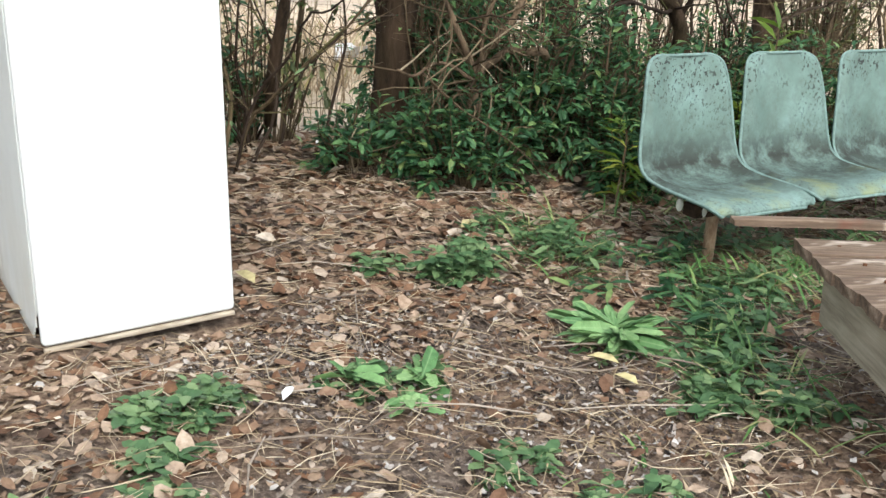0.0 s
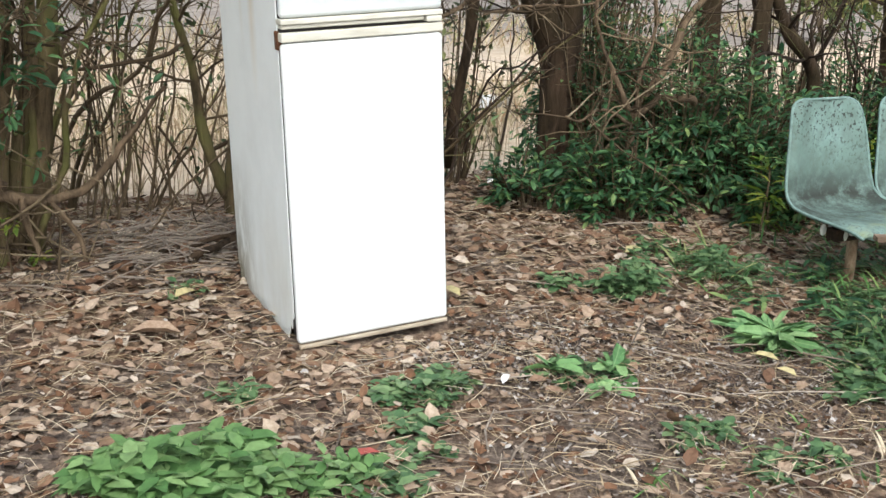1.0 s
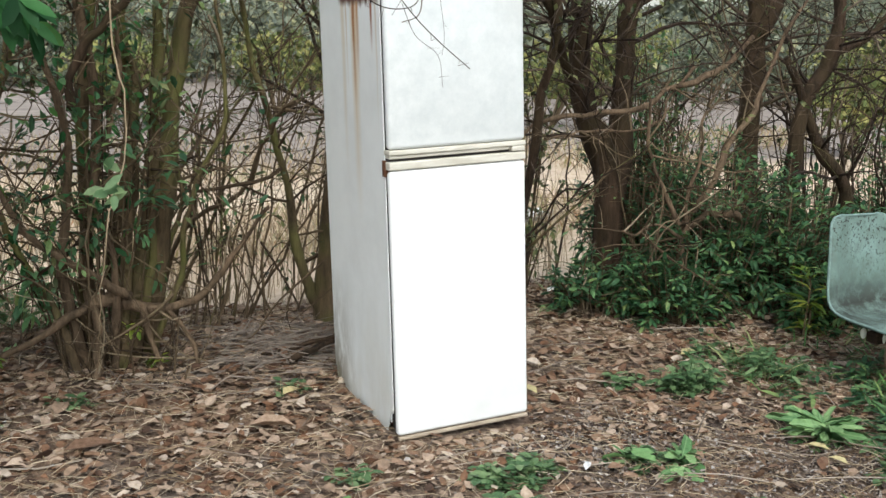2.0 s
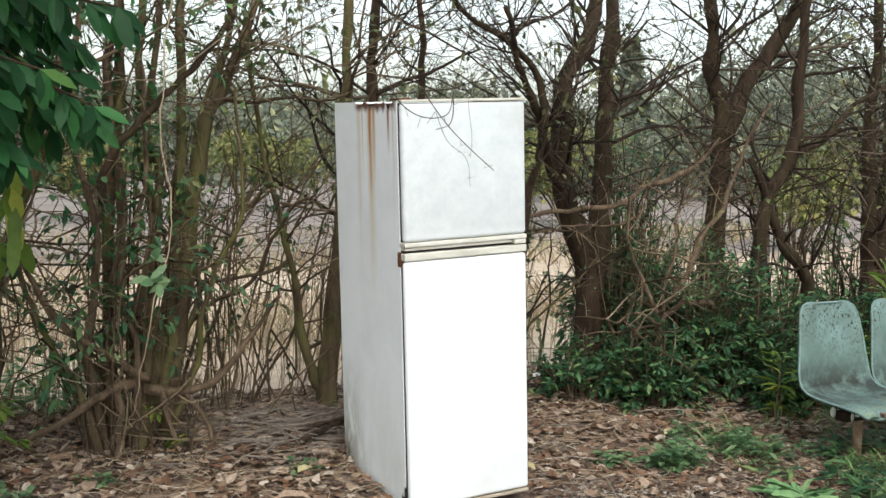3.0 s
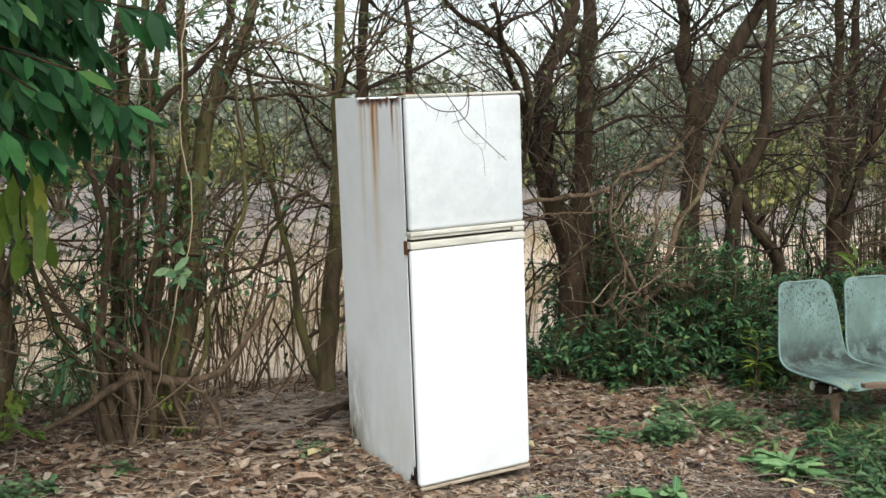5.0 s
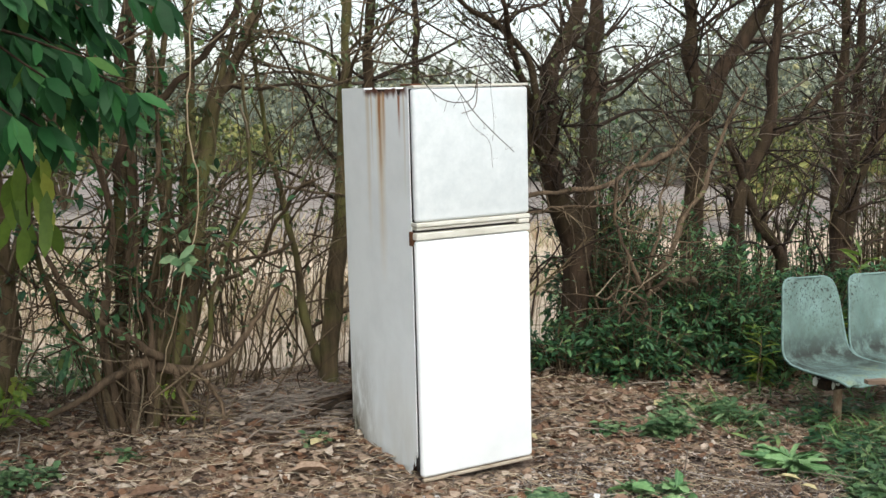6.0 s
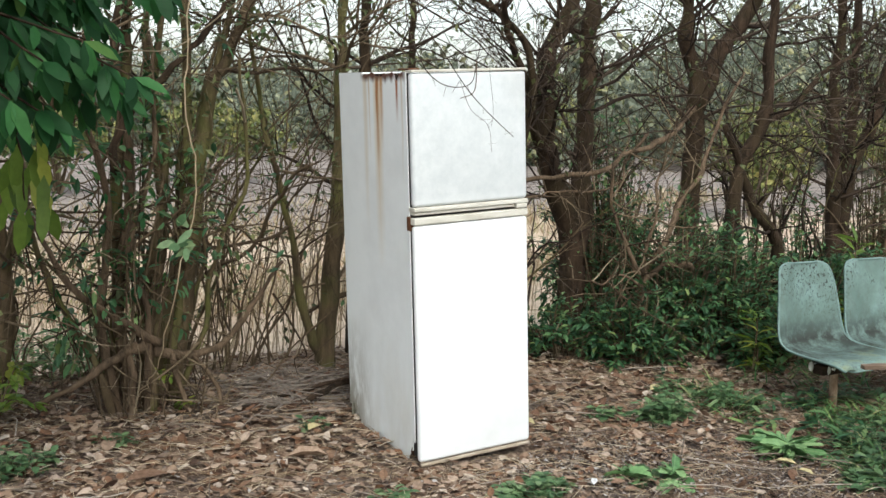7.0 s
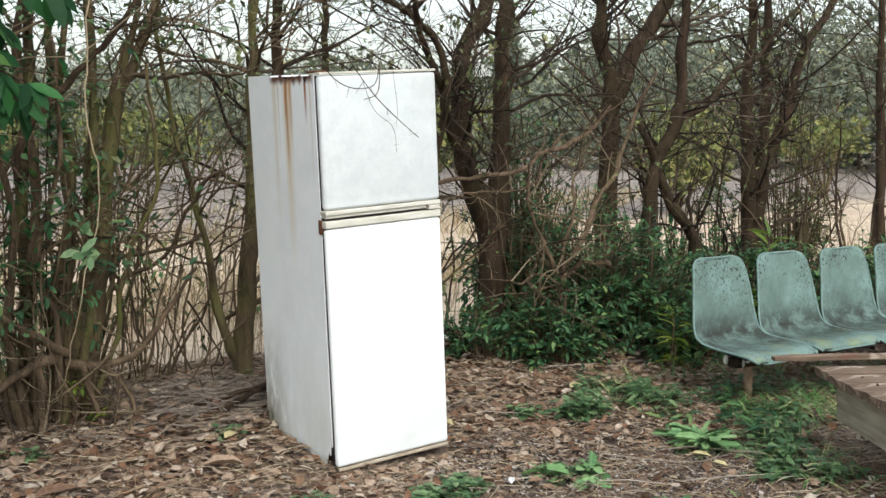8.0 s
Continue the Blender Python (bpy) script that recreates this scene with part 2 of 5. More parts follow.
M_BEAM = plain_material("grey_weathered_beam", (0.13, 0.105, 0.075), (0.46, 0.40, 0.31), 26, 0.9, 0.15, 0, (0.08, 1, 1), 0.6)
M_BARK = bark_material("dark_brown_bark", (0.012, 0.009, 0.006), (0.078, 0.050, 0.032), (0.048, 0.036, 0.018), 18.0)
M_BARKBROWN = bark_material("brown_dead_bark", (0.045, 0.034, 0.024), (0.23, 0.17, 0.115), None, 20.0)
M_MOSS = bark_material("mossy_brown_bark", (0.03, 0.024, 0.014), (0.17, 0.12, 0.07), (0.115, 0.125, 0.035))
M_TWIG = island_material("thin_brown_twigs", [(0.0, (0.05, 0.034, 0.022)), (0.55, (0.115, 0.082, 0.05)), (0.9, (0.20, 0.15, 0.095)), (1.0, (0.32, 0.26, 0.18))], 0.9, 0.15)
M_TWIGDARK = island_material("dark_brown_twigs", [(0.0, (0.022, 0.015, 0.011)), (0.6, (0.055, 0.038, 0.028)), (0.9, (0.10, 0.075, 0.055)), (1.0, (0.20, 0.16, 0.12))], 0.9, 0.15)
M_PALE = island_material("grey_dead_twigs", [(0.0, (0.13, 0.10, 0.08)), (0.6, (0.26, 0.21, 0.17)), (1.0, (0.42, 0.36, 0.30))], 0.9, 0.15)
M_BRUSH = island_material("dark_grey_brushwood", [(0.0, (0.07, 0.056, 0.048)), (0.5, (0.19, 0.155, 0.13)), (1.0, (0.45, 0.39, 0.34))], 0.9, 0.15)
M_STRAW = island_material("dry_straw", [(0.0, (0.24, 0.17, 0.10)), (0.6, (0.46, 0.36, 0.24)), (1.0, (0.66, 0.57, 0.43))], 0.85, 0.15)
M_DEAD = island_material("fallen_dead_leaves", [(0.0, (0.07, 0.045, 0.034)), (0.25, (0.20, 0.105, 0.06)), (0.5, (0.28, 0.19, 0.13)), (0.82, (0.42, 0.315, 0.235)), (1.0, (0.58, 0.49, 0.40))], 0.85, 0.15, 0.45, 45)
M_CHIP = island_material("bark_chips", [(0.0, (0.04, 0.03, 0.027)), (0.5, (0.13, 0.10, 0.085)), (0.85, (0.34, 0.29, 0.25)), (1.0, (0.55, 0.52, 0.49))], 0.85, 0.15)
M_YELLOW = island_material("yellow_leaves", [(0.0, (0.42, 0.36, 0.16)), (1.0, (0.60, 0.52, 0.30))], 0.7, 0.2)
M_RED = island_material("red_leaf", [(0.0, (0.32, 0.07, 0.06)), (1.0, (0.36, 0.10, 0.08))], 0.7, 0.2)
M_WHITE = island_material("pale_scraps", [(0.0, (0.7, 0.7, 0.68)), (1.0, (0.8, 0.8, 0.8))], 0.7, 0.2)
M_DEEP = island_material("dark_evergreen_leaves", [(0.0, (0.025, 0.075, 0.035)), (0.45, (0.06, 0.155, 0.065)), (0.85, (0.13, 0.26, 0.10)), (1.0, (0.25, 0.33, 0.11))], 0.5, 0.3, 0.35, 60, 0.3)
M_GLOSS = island_material("broad_glossy_leaves", [(0.0, (0.010, 0.048, 0.014)), (0.6, (0.024, 0.105, 0.030)), (0.9, (0.045, 0.165, 0.045)), (1.0, (0.12, 0.22, 0.05))], 0.55, 0.22, 0.2, 30, 0.35)
M_LIME = island_material("yellow_green_leaves", [(0.0, (0.10, 0.18, 0.03)), (0.6, (0.21, 0.32, 0.05)), (1.0, (0.42, 0.45, 0.08))], 0.45, 0.35, 0.2, 40, 0.45)
M_OLIVE = island_material("dull_olive_leaves", [(0.0, (0.05, 0.065, 0.03)), (0.6, (0.10, 0.13, 0.05)), (1.0, (0.24, 0.25, 0.10))], 0.55, 0.3, 0.3, 50, 0.25)
M_WEED = island_material("weed_leaves", [(0.0, (0.055, 0.12, 0.05)), (0.5, (0.11, 0.205, 0.085)), (1.0, (0.22, 0.32, 0.145))], 0.5, 0.35, 0.3, 50, 0.2)
M_MOUND = island_material("pale_mound_leaves", [(0.0, (0.085, 0.19, 0.06)), (0.5, (0.16, 0.29, 0.10)), (1.0, (0.27, 0.41, 0.17))], 0.5, 0.3, 0.3, 45, 0.25)


def rosette_material():
    m, n, l, b = shader("pale_rosette_leaf", 0.5, 0.35)
    c = coords(n)
    col = ramp(n, l, n.new("ShaderNodeObjectInfo").outputs["Random"], [(0.0, (0.075, 0.175, 0.06)), (0.55, (0.15, 0.28, 0.105)), (1.0, (0.26, 0.40, 0.17))])
    sep = n.new("ShaderNodeSeparateXYZ")
    l.new(c, sep.inputs[0])
    rib = math_node(n, l, "SUBTRACT", 1.0, math_node(n, l, "MULTIPLY", math_node(n, l, "ABSOLUTE", sep.outputs[1]), 320.0), True)
    vein = noise_tex(n, l, c, 55, 4, 0.6, (1, 0.5, 1))
    col = mix(n, l, 1.0, col, ramp(n, l, vein, [(0.3, (0.6, 0.65, 0.6)), (0.65, (1, 1, 1))]), "MULTIPLY")
    col = mix(n, l, math_node(n, l, "MULTIPLY", rib, 0.28), col, (0.36, 0.46, 0.25))
    l.new(col, b.inputs["Base Color"])
    bump(n, l, b, vein, 0.5, 0.006)
    return m


M_ROSETTE = rosette_material()
M_GRASS = island_material("grass_blades", [(0.0, (0.055, 0.13, 0.04)), (0.55, (0.11, 0.225, 0.065)), (0.85, (0.20, 0.31, 0.10)), (1.0, (0.42, 0.38, 0.19))], 0.5, 0.3, 0.25, 40, 0.2)
M_FIELDGRASS = island_material("field_grass", [(0.0, (0.36, 0.26, 0.17)), (0.45, (0.62, 0.50, 0.35)), (0.75, (0.72, 0.61, 0.44)), (0.88, (0.34, 0.36, 0.14)), (1.0, (0.48, 0.29, 0.18))], 0.9, 0.1)
# Distance haze is put into these lifted, greyed foliage colours.
M_FAR = island_material("hazed_far_foliage", [(0.0, (0.16, 0.185, 0.15)), (0.6, (0.22, 0.25, 0.185)), (0.9, (0.29, 0.305, 0.20)), (1.0, (0.42, 0.40, 0.21))], 0.9, 0.1, 0.4, 0.8)
M_MID = island_material("field_shrub_foliage", [(0.0, (0.10, 0.13, 0.05)), (0.6, (0.20, 0.22, 0.08)), (1.0, (0.36, 0.34, 0.13))], 0.9, 0.1, 0.4, 3)


# ---- mesh tools ----
class Shape:
    """Loose geometry gathered piece by piece and made into one mesh."""

    def __init__(self):
        self.v, self.f = [], []

    def tube(self, pts, radii, sides=5):
        first, last = len(self.v), len(pts) - 1
        for i, p in enumerate(pts):
            d = (pts[min(i + 1, last)] - pts[max(i - 1, 0)]).normalized()
            ref = Vector((0.31, 0.95, 0.07)) if abs(d.y) < 0.9 else Vector((1, 0, 0))
            a = d.cross(ref).normalized()
            b = d.cross(a)
            for k in range(sides):
                w = 2 * math.pi * k / sides
                self.v.append(p + (a * math.cos(w) + b * math.sin(w)) * radii[i])
        for i in range(last):
            for k in range(sides):
                q, s = first + i * sides, (k + 1) % sides
                self.f.append((q + k, q + s, q + sides + s, q + sides + k))
        self.f.append(tuple(first + k for k in reversed(range(sides))))
        self.f.append(tuple(first + last * sides + k for k in range(sides)))

    def leaf(self, base, d, up, length, width, fold=0.15, droop=0.2, widest=0.45):
        """A blade with a folded midrib: base, two rows of three, tip."""
        d = d.normalized()
        side = d.cross(up)
        side = side.normalized() if side.length > 1e-4 else Vector((1, 0, 0))
        n = side.cross(d).normalized()
        q = len(self.v)
        self.v.append(base)
        for at, w in ((widest * 0.75, 0.92), (widest + 0.28, 0.78)):
            mid = base + d * (length * at) - n * (droop * length * at * at)
            for s in (-1, 0, 1):
                self.v.append(mid + side * (s * width * 0.5 * w) + n * (abs(s) * fold * width))
        self.v.append(base + d * length - n * (droop * length))
        self.f += [(q, q + 2, q + 1), (q, q + 3, q + 2), (q + 1, q + 2, q + 5, q + 4), (q + 2, q + 3, q + 6, q + 5), (q + 4, q + 5, q + 7), (q + 5, q + 6, q + 7)]

    def small_leaf(self, base, d, up, length, width, fold=0.2):
        d = d.normalized()
        side = d.cross(up)
        side = side.normalized() if side.length > 1e-4 else Vector((1, 0, 0))
        n = side.cross(d)
        q = len(self.v)
        mid = base + d * (length * 0.45)
        self.v += [base, mid - side * (width / 2) + n * (fold * width), base + d * length, mid + side * (width / 2) + n * (fold * width)]
        self.f += [(q, q + 2, q + 1), (q, q + 3, q + 2)]

    def crumpled(self, p, size, r):
        """A dry broken leaf: an uneven fan of seven points, curled about one axis."""
        a, curl, tilt = r.uniform(0, 6.28), r.uniform(-2.0, 2.6) * 0.04 / size, rv(r, 0.32)
        e = Vector((math.cos(a), math.sin(a), tilt.x))
        f = Vector((-math.sin(a), math.cos(a), tilt.y))
        q = len(self.v)
        self.v.append(p + Vector((0, 0, r.uniform(0, 0.004))))
        slim = r.uniform(0.45, 0.95)
        for k in range(7):
            w = 2 * math.pi * k / 7 + r.uniform(-0.25, 0.25)
            m = size * 0.5 * r.uniform(0.6, 1.1)
            u, v = math.cos(w) * m, math.sin(w) * m * slim
            self.v.append(p + e * u + f * v + Vector((0, 0, curl * v * v * 10 + r.uniform(-0.003, 0.005))))
        for k in range(7):
            self.f.append((q, q + 1 + k, q + 1 + (k + 1) % 7))

    def box(self, lo, hi):
        q = len(self.v)
        self.v += [Vector((x, y, z)) for z in (lo[2], hi[2]) for y in (lo[1], hi[1]) for x in (lo[0], hi[0])]
        self.f += [tuple(q + i for i in f) for f in ((0, 2, 3, 1), (4, 5, 7, 6), (0, 1, 5, 4), (2, 6, 7, 3), (0, 4, 6, 2), (1, 3, 7, 5))]

    def mesh(self, name, material, smooth=False):
        me = bpy.data.meshes.new(name)
        me.from_pydata([tuple(p) for p in self.v], [], self.f)
        me.materials.append(material)
        if smooth:
            me.polygons.foreach_set("use_smooth", [True] * len(me.polygons))
        me.update()
        return me


def part(name, shape, material, parent, label="", smooth=False):
    """Links a Shape or a bmesh as one mesh object under a thing or under a part."""
    if isinstance(shape, Shape):
        me = shape.mesh(name, material, smooth)
    else:
        me = bpy.data.meshes.new(name)
        shape.to_mesh(me)
        shape.free()
        me.materials.append(material)
        if smooth:
            me.polygons.foreach_set("use_smooth", [True] * len(me.polygons))
    ob = new(name, me)
    ob.parent = parent
    return tagged(ob, label)


def thing(name, label, category, at=None, group="", kind=""):
    ob = new(name)
    ob.empty_display_size = 0.1
    if at is not None:
        ob.matrix_world = at
    return tagged(ob, label, category, group, kind)


def bevelled_box(lo, hi, r=0.008, seg=3):
    bm = bmesh.new()
    bmesh.ops.create_cube(bm, size=1.0)
    for v in bm.verts:
        v.co = Vector([lo[k] + (v.co[k] + 0.5) * (hi[k] - lo[k]) for k in range(3)])
    bmesh.ops.bevel(bm, geom=bm.edges[:], offset=r, segments=seg, affect="EDGES", profile=0.5)
    return bm


def rv(r, s=1.0):
    return Vector((r.uniform(-s, s), r.uniform(-s, s), r.uniform(-s, s)))


def ground_z(x, y):
    """Nearly level in front, a low bank along the hedge, a field a little lower behind it."""
    z = 0.02 * math.sin(x * 2.1 + 0.6) * math.sin(y * 1.7) * 0.6
    if y > 0.1:
        z += 0.075 * min(1.0, (y - 0.1) / 1.3) if y < 1.5 else 0.075 - 0.26 * min(1.0, (y - 1.5) / 1.6)
    z -= 0.035 * math.exp(-((x - 0.22) ** 2 / 0.12 + (y + 0.06) ** 2 / 0.02))
    far = math.hypot(x, y)
    if far > 6:
        z *= max(0.0, 1 - (far - 6) / 6) if y < 1.5 else 1.0
    return z + 0.012 * noise.noise(Vector((x * 3, y * 3, 0)))


def on_ground(x, y, dz=0.0):
    return Vector((x, y, ground_z(x, y) + dz))


def smooth_line(pts, steps=6):
    """A gently curved line through the points."""
    p = [Vector(q) for q in pts]
    p = [p[0] * 2 - p[1]] + p + [p[-1] * 2 - p[-2]]
    out = []
    for i in range(1, len(p) - 2):
        a, b, c, d = p[i - 1], p[i], p[i + 1], p[i + 2]
        for k in range(steps):
            t = k / steps
            out.append(0.5 * ((2 * b) + (c - a) * t + (2 * a - 5 * b + 4 * c - d) * t * t + (3 * b - a - 3 * c + d) * t ** 3))
    return out + [p[-2]]


def limb(shape, pts, r0, r1, sides=8, rough=0.0, r=None):
    line = smooth_line(pts)
    n = len(line) - 1
    radii = []
    for i, q in enumerate(line):
        w = r0 + (r1 - r0) * i / n
        if rough:
            w *= 1 + rough * noise.noise(q * 7)
            line[i] = q + Vector((noise.noise(q * 4), noise.noise(q * 4 + Vector((9, 0, 0))), 0)) * 0.022 + Vector((noise.noise(q * 13), 0, noise.noise(q * 13 + Vector((0, 5, 0))))) * 0.012
        radii.append(w)
    shape.tube(line, radii, sides)
    return line


ORIGIN = Vector((0, 0, 0))


def in_cabinet(p):
    q = p + ORIGIN
    return -0.55 < q.x < 0.68 and -0.5 < q.y < 0.86 and q.z < 1.57


def grow(wood, tips, p, d, length, radius, depth, r, wander=0.28, up=0.08, kids=(3, 5), sides=4, shrink=0.62, thin=0.5):
    """A twig that wanders and forks; the ends go to tips for leaves."""
    n = max(3, int(length / 0.09))
    line, radii, d = [p], [radius], d.normalized()
    for i in range(n):
        d = (d + rv(r, wander) + Vector((0, 0, up))).normalized()
        p = p + d * (length / n)
        if in_cabinet(p):
            break
        line.append(p)
        radii.append(radius * (1 - 0.6 * (i + 1) / n))
    n = len(line) - 1
    if n < 1:
        return
    wood.tube(line, radii, sides if radius > 0.004 else 3)
    if depth == 0:
        tips.append((line[-1], d))
        tips.append((line[len(line) // 2], d))
        return
    for _ in range(r.randint(*kids)):
        i = r.randint(min(n, max(1, n // 4)), n)
        away = rv(r)
        away = (away - d * away.dot(d)).normalized()
        grow(wood, tips, line[i], d * 0.75 + away * 0.85, length * shrink * r.uniform(0.6, 1.15), max(0.0017, radii[i] * thin * 1.2), depth - 1, r, wander, up, kids, sides, shrink, thin)


# ---- ground ----
def build_ground():
    xs = sorted({*np.round(np.arange(-4, 7.01, 0.1), 3).tolist(), *[s * v for s in (-1, 1) for v in (8, 10, 13, 18, 26, 40, 70, 120, 250, 600)]})
    ys = sorted({*np.round(np.arange(-5, 5.01, 0.1), 3).tolist(), *[s * v for s in (-1, 1) for v in (6, 8, 10, 13, 18, 26, 40, 70, 120, 250, 600)]})
    s = Shape()
    s.v = [on_ground(x, y) for y in ys for x in xs]
    w = len(xs)
    s.f = [(j * w + i, j * w + i + 1, (j + 1) * w + i + 1, (j + 1) * w + i) for j in range(len(ys) - 1) for i in range(w - 1)]
    ob = new("ground", s.mesh("ground", M_GROUND, True))
    tagged(ob, "bare brown earth under leaf litter, dry field beyond", "ground", kind="structure")


build_ground()


# ---- refrigerator ----
FW, FD, FH = 0.514, 0.60, 1.50
LEAN = 3.3


def side_panel(x0, x1, r):
    """A steel flank eaten by rust: notched along the front of its top edge and ragged at the foot."""
    s = Shape()
    n = 110
    tops, foots = [], []
    for i in range(n + 1):
        v = 0.040 + (FD - 0.040) * i / n
        top = FH - 0.006
        if 0.06 < v < 0.40:
            top -= max(0.0, 0.004 + 0.016 * noise.noise(Vector((v * 30, x0 * 9, 2))) + 0.010 * noise.noise(Vector((v * 70, 4, 0))) + 0.026 * max(0.0, 1 - abs(v - 0.11) / 0.035) + 0.018 * max(0.0, 1 - abs(v - 0.245) / 0.05) + 0.01 * max(0.0, 1 - abs(v - 0.34) / 0.03))
        foot = -0.012 + 0.03 * noise.noise(Vector((v * 22, 3, x0))) + (0.15 * max(0, 1 - abs(v - 0.05) / 0.05) * (0.75 + 0.6 * noise.noise(Vector((v * 160, 1, 0))))) + r.uniform(-0.006, 0.006)
        if v > 0.5:
            foot += 0.07 + 0.5 * (v - 0.5) + r.uniform(-0.01, 0.02)
        tops.append(top)
        foots.append(foot)
    rows = 14
    for x in (x0, x1):
        for i in range(n + 1):
            v = 0.040 + (FD - 0.040) * i / n
            for k in range(rows + 1):
                s.v.append(Vector((x, v, foots[i] + (tops[i] - foots[i]) * k / rows)))
    w = rows + 1
    half = (n + 1) * w
    for i in range(n):
        for k in range(rows):
            a = i * w + k
            s.f.append((a, a + 1, a + w + 1, a + w))
            s.f.append((half + a, half + a + w, half + a + w + 1, half + a + 1))
        for k in (0, rows):
            a = i * w + k
            s.f.append((a, a + w, half + a + w, half + a))
    for i in (0, n):
        for k in range(rows):
            a = i * w + k
            s.f.append((a, half + a, half + a + 1, a + 1))
    return s


def build_refrigerator():
    r = random.Random(4)
    f = thing("refrigerator", "abandoned white two-door refrigerator with rusty cabinet standing on leaves", "refrigerator", pose(0, 0, 0, 0, -LEAN, 0))
    body = part("cabinet", side_panel(0.0, 0.004, r), M_SIDE, f, "rust-streaked white steel cabinet")
    part("side_panel", side_panel(FW - 0.004, FW, r), M_SIDE, body)
    part("back_panel", bevelled_box((0.004, FD - 0.012, 0.0), (FW - 0.004, FD, FH - 0.02), 0.003, 1), M_SIDE, body)
    part("top_panel", bevelled_box((0.006, 0.42, FH - 0.024), (FW - 0.006, FD - 0.002, FH - 0.006), 0.004, 2), M_SIDE, body)
    part("top_rail", bevelled_box((0.006, 0.062, FH - 0.05), (FW - 0.006, 0.42, FH - 0.012), 0.004, 1), M_RAIL, body, "rusted-through front of the top")
    part("liner", bevelled_box((0.02, 0.062, 0.03), (FW - 0.02, FD - 0.02, FH - 0.075), 0.01, 2), M_GAP, body)
    part("gasket", bevelled_box((0.007, 0.030, 0.012), (FW - 0.012, 0.064, 0.92), 0.004, 1), M_GAP, f, "dirty black rubber gasket")
    part("gasket", bevelled_box((0.007, 0.030, 0.975), (FW - 0.012, 0.064, FH - 0.012), 0.004, 1), M_GAP, f, "dirty black rubber gasket")
    lower = part("fridge_door", bevelled_box((0, 0, 0), (FW, 0.032, 0.921), 0.014, 5), M_FRONT, f, "plain white lower door", True)
    part("door_cap", bevelled_box((0.0, -0.001, 0.924), (FW, 0.046, 0.951), 0.004, 2), M_TRIM, lower, "yellowed plastic cap strip")
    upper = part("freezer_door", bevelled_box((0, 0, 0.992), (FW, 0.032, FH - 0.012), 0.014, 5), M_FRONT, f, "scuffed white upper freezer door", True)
    part("door_cap", bevelled_box((0.001, -0.001, FH - 0.010), (FW - 0.001, 0.046, FH), 0.003, 2), M_TRIM, upper, "yellowed plastic cap strip")
    part("grip_strip", bevelled_box((0, -0.002, 0.974), (FW, 0.046, 0.990), 0.003, 2), M_TRIM, upper, "stained grip strip")
    part("grip_strip", bevelled_box((0.004, 0.006, 0.961), (FW - 0.06, 0.046, 0.973), 0.003, 2), M_TRIM, upper, "stained grip strip")
    part("latch", bevelled_box((FW - 0.055, -0.003, 0.955), (FW - 0.004, 0.03, 0.972), 0.003, 2), M_TRIM, upper)
    # A black solid stands in for the shade between the two doors.
    part("door_gap", bevelled_box((0.004, 0.022, 0.945), (FW - 0.006, 0.05, 0.965), 0.003, 1), M_GAP, f, "black filler for the shaded gap between the doors")
    part("hinge", bevelled_box((-0.004, 0.03, 0.90), (0.016, 0.056, 0.955), 0.004, 2), M_RUST, f, "rusty hinge plate")
    part("hinge", bevelled_box((0.0, 0.02, FH - 0.002), (0.05, 0.10, FH + 0.006), 0.003, 2), M_RUST, f, "rusty hinge plate")
    part("kick_strip", bevelled_box((0.002, -0.002, -0.015), (FW - 0.002, 0.014, -0.002), 0.004, 2), M_SILL, f, "dirty tan strip under the door")
    part("base", bevelled_box((0.03, 0.06, -0.05), (FW - 0.02, FD - 0.04, 0.03), 0.004, 1), M_RUST, f)


build_refrigerator()


# ---- seat row ----
def seat_profile():
    """y, z, half width, edge rise, along the middle of the shell from the front lip to the top of the back."""
    return [(-0.425, 0.000, 0.185, 0.004), (-0.422, 0.014, 0.212, 0.008), (-0.38, 0.028, 0.232, 0.016), (-0.28, 0.022, 0.238, 0.028), (-0.18, 0.012, 0.236, 0.038), (-0.09, 0.014, 0.232, 0.046),
            (-0.035, 0.040, 0.229, 0.052), (-0.008, 0.092, 0.225, 0.052), (0.004, 0.17, 0.215, 0.046), (0.014, 0.26, 0.203, 0.038), (0.024, 0.34, 0.190, 0.028), (0.031, 0.392, 0.174, 0.018), (0.035, 0.416, 0.145, 0.008), (0.036, 0.424, 0.10, 0.0)]


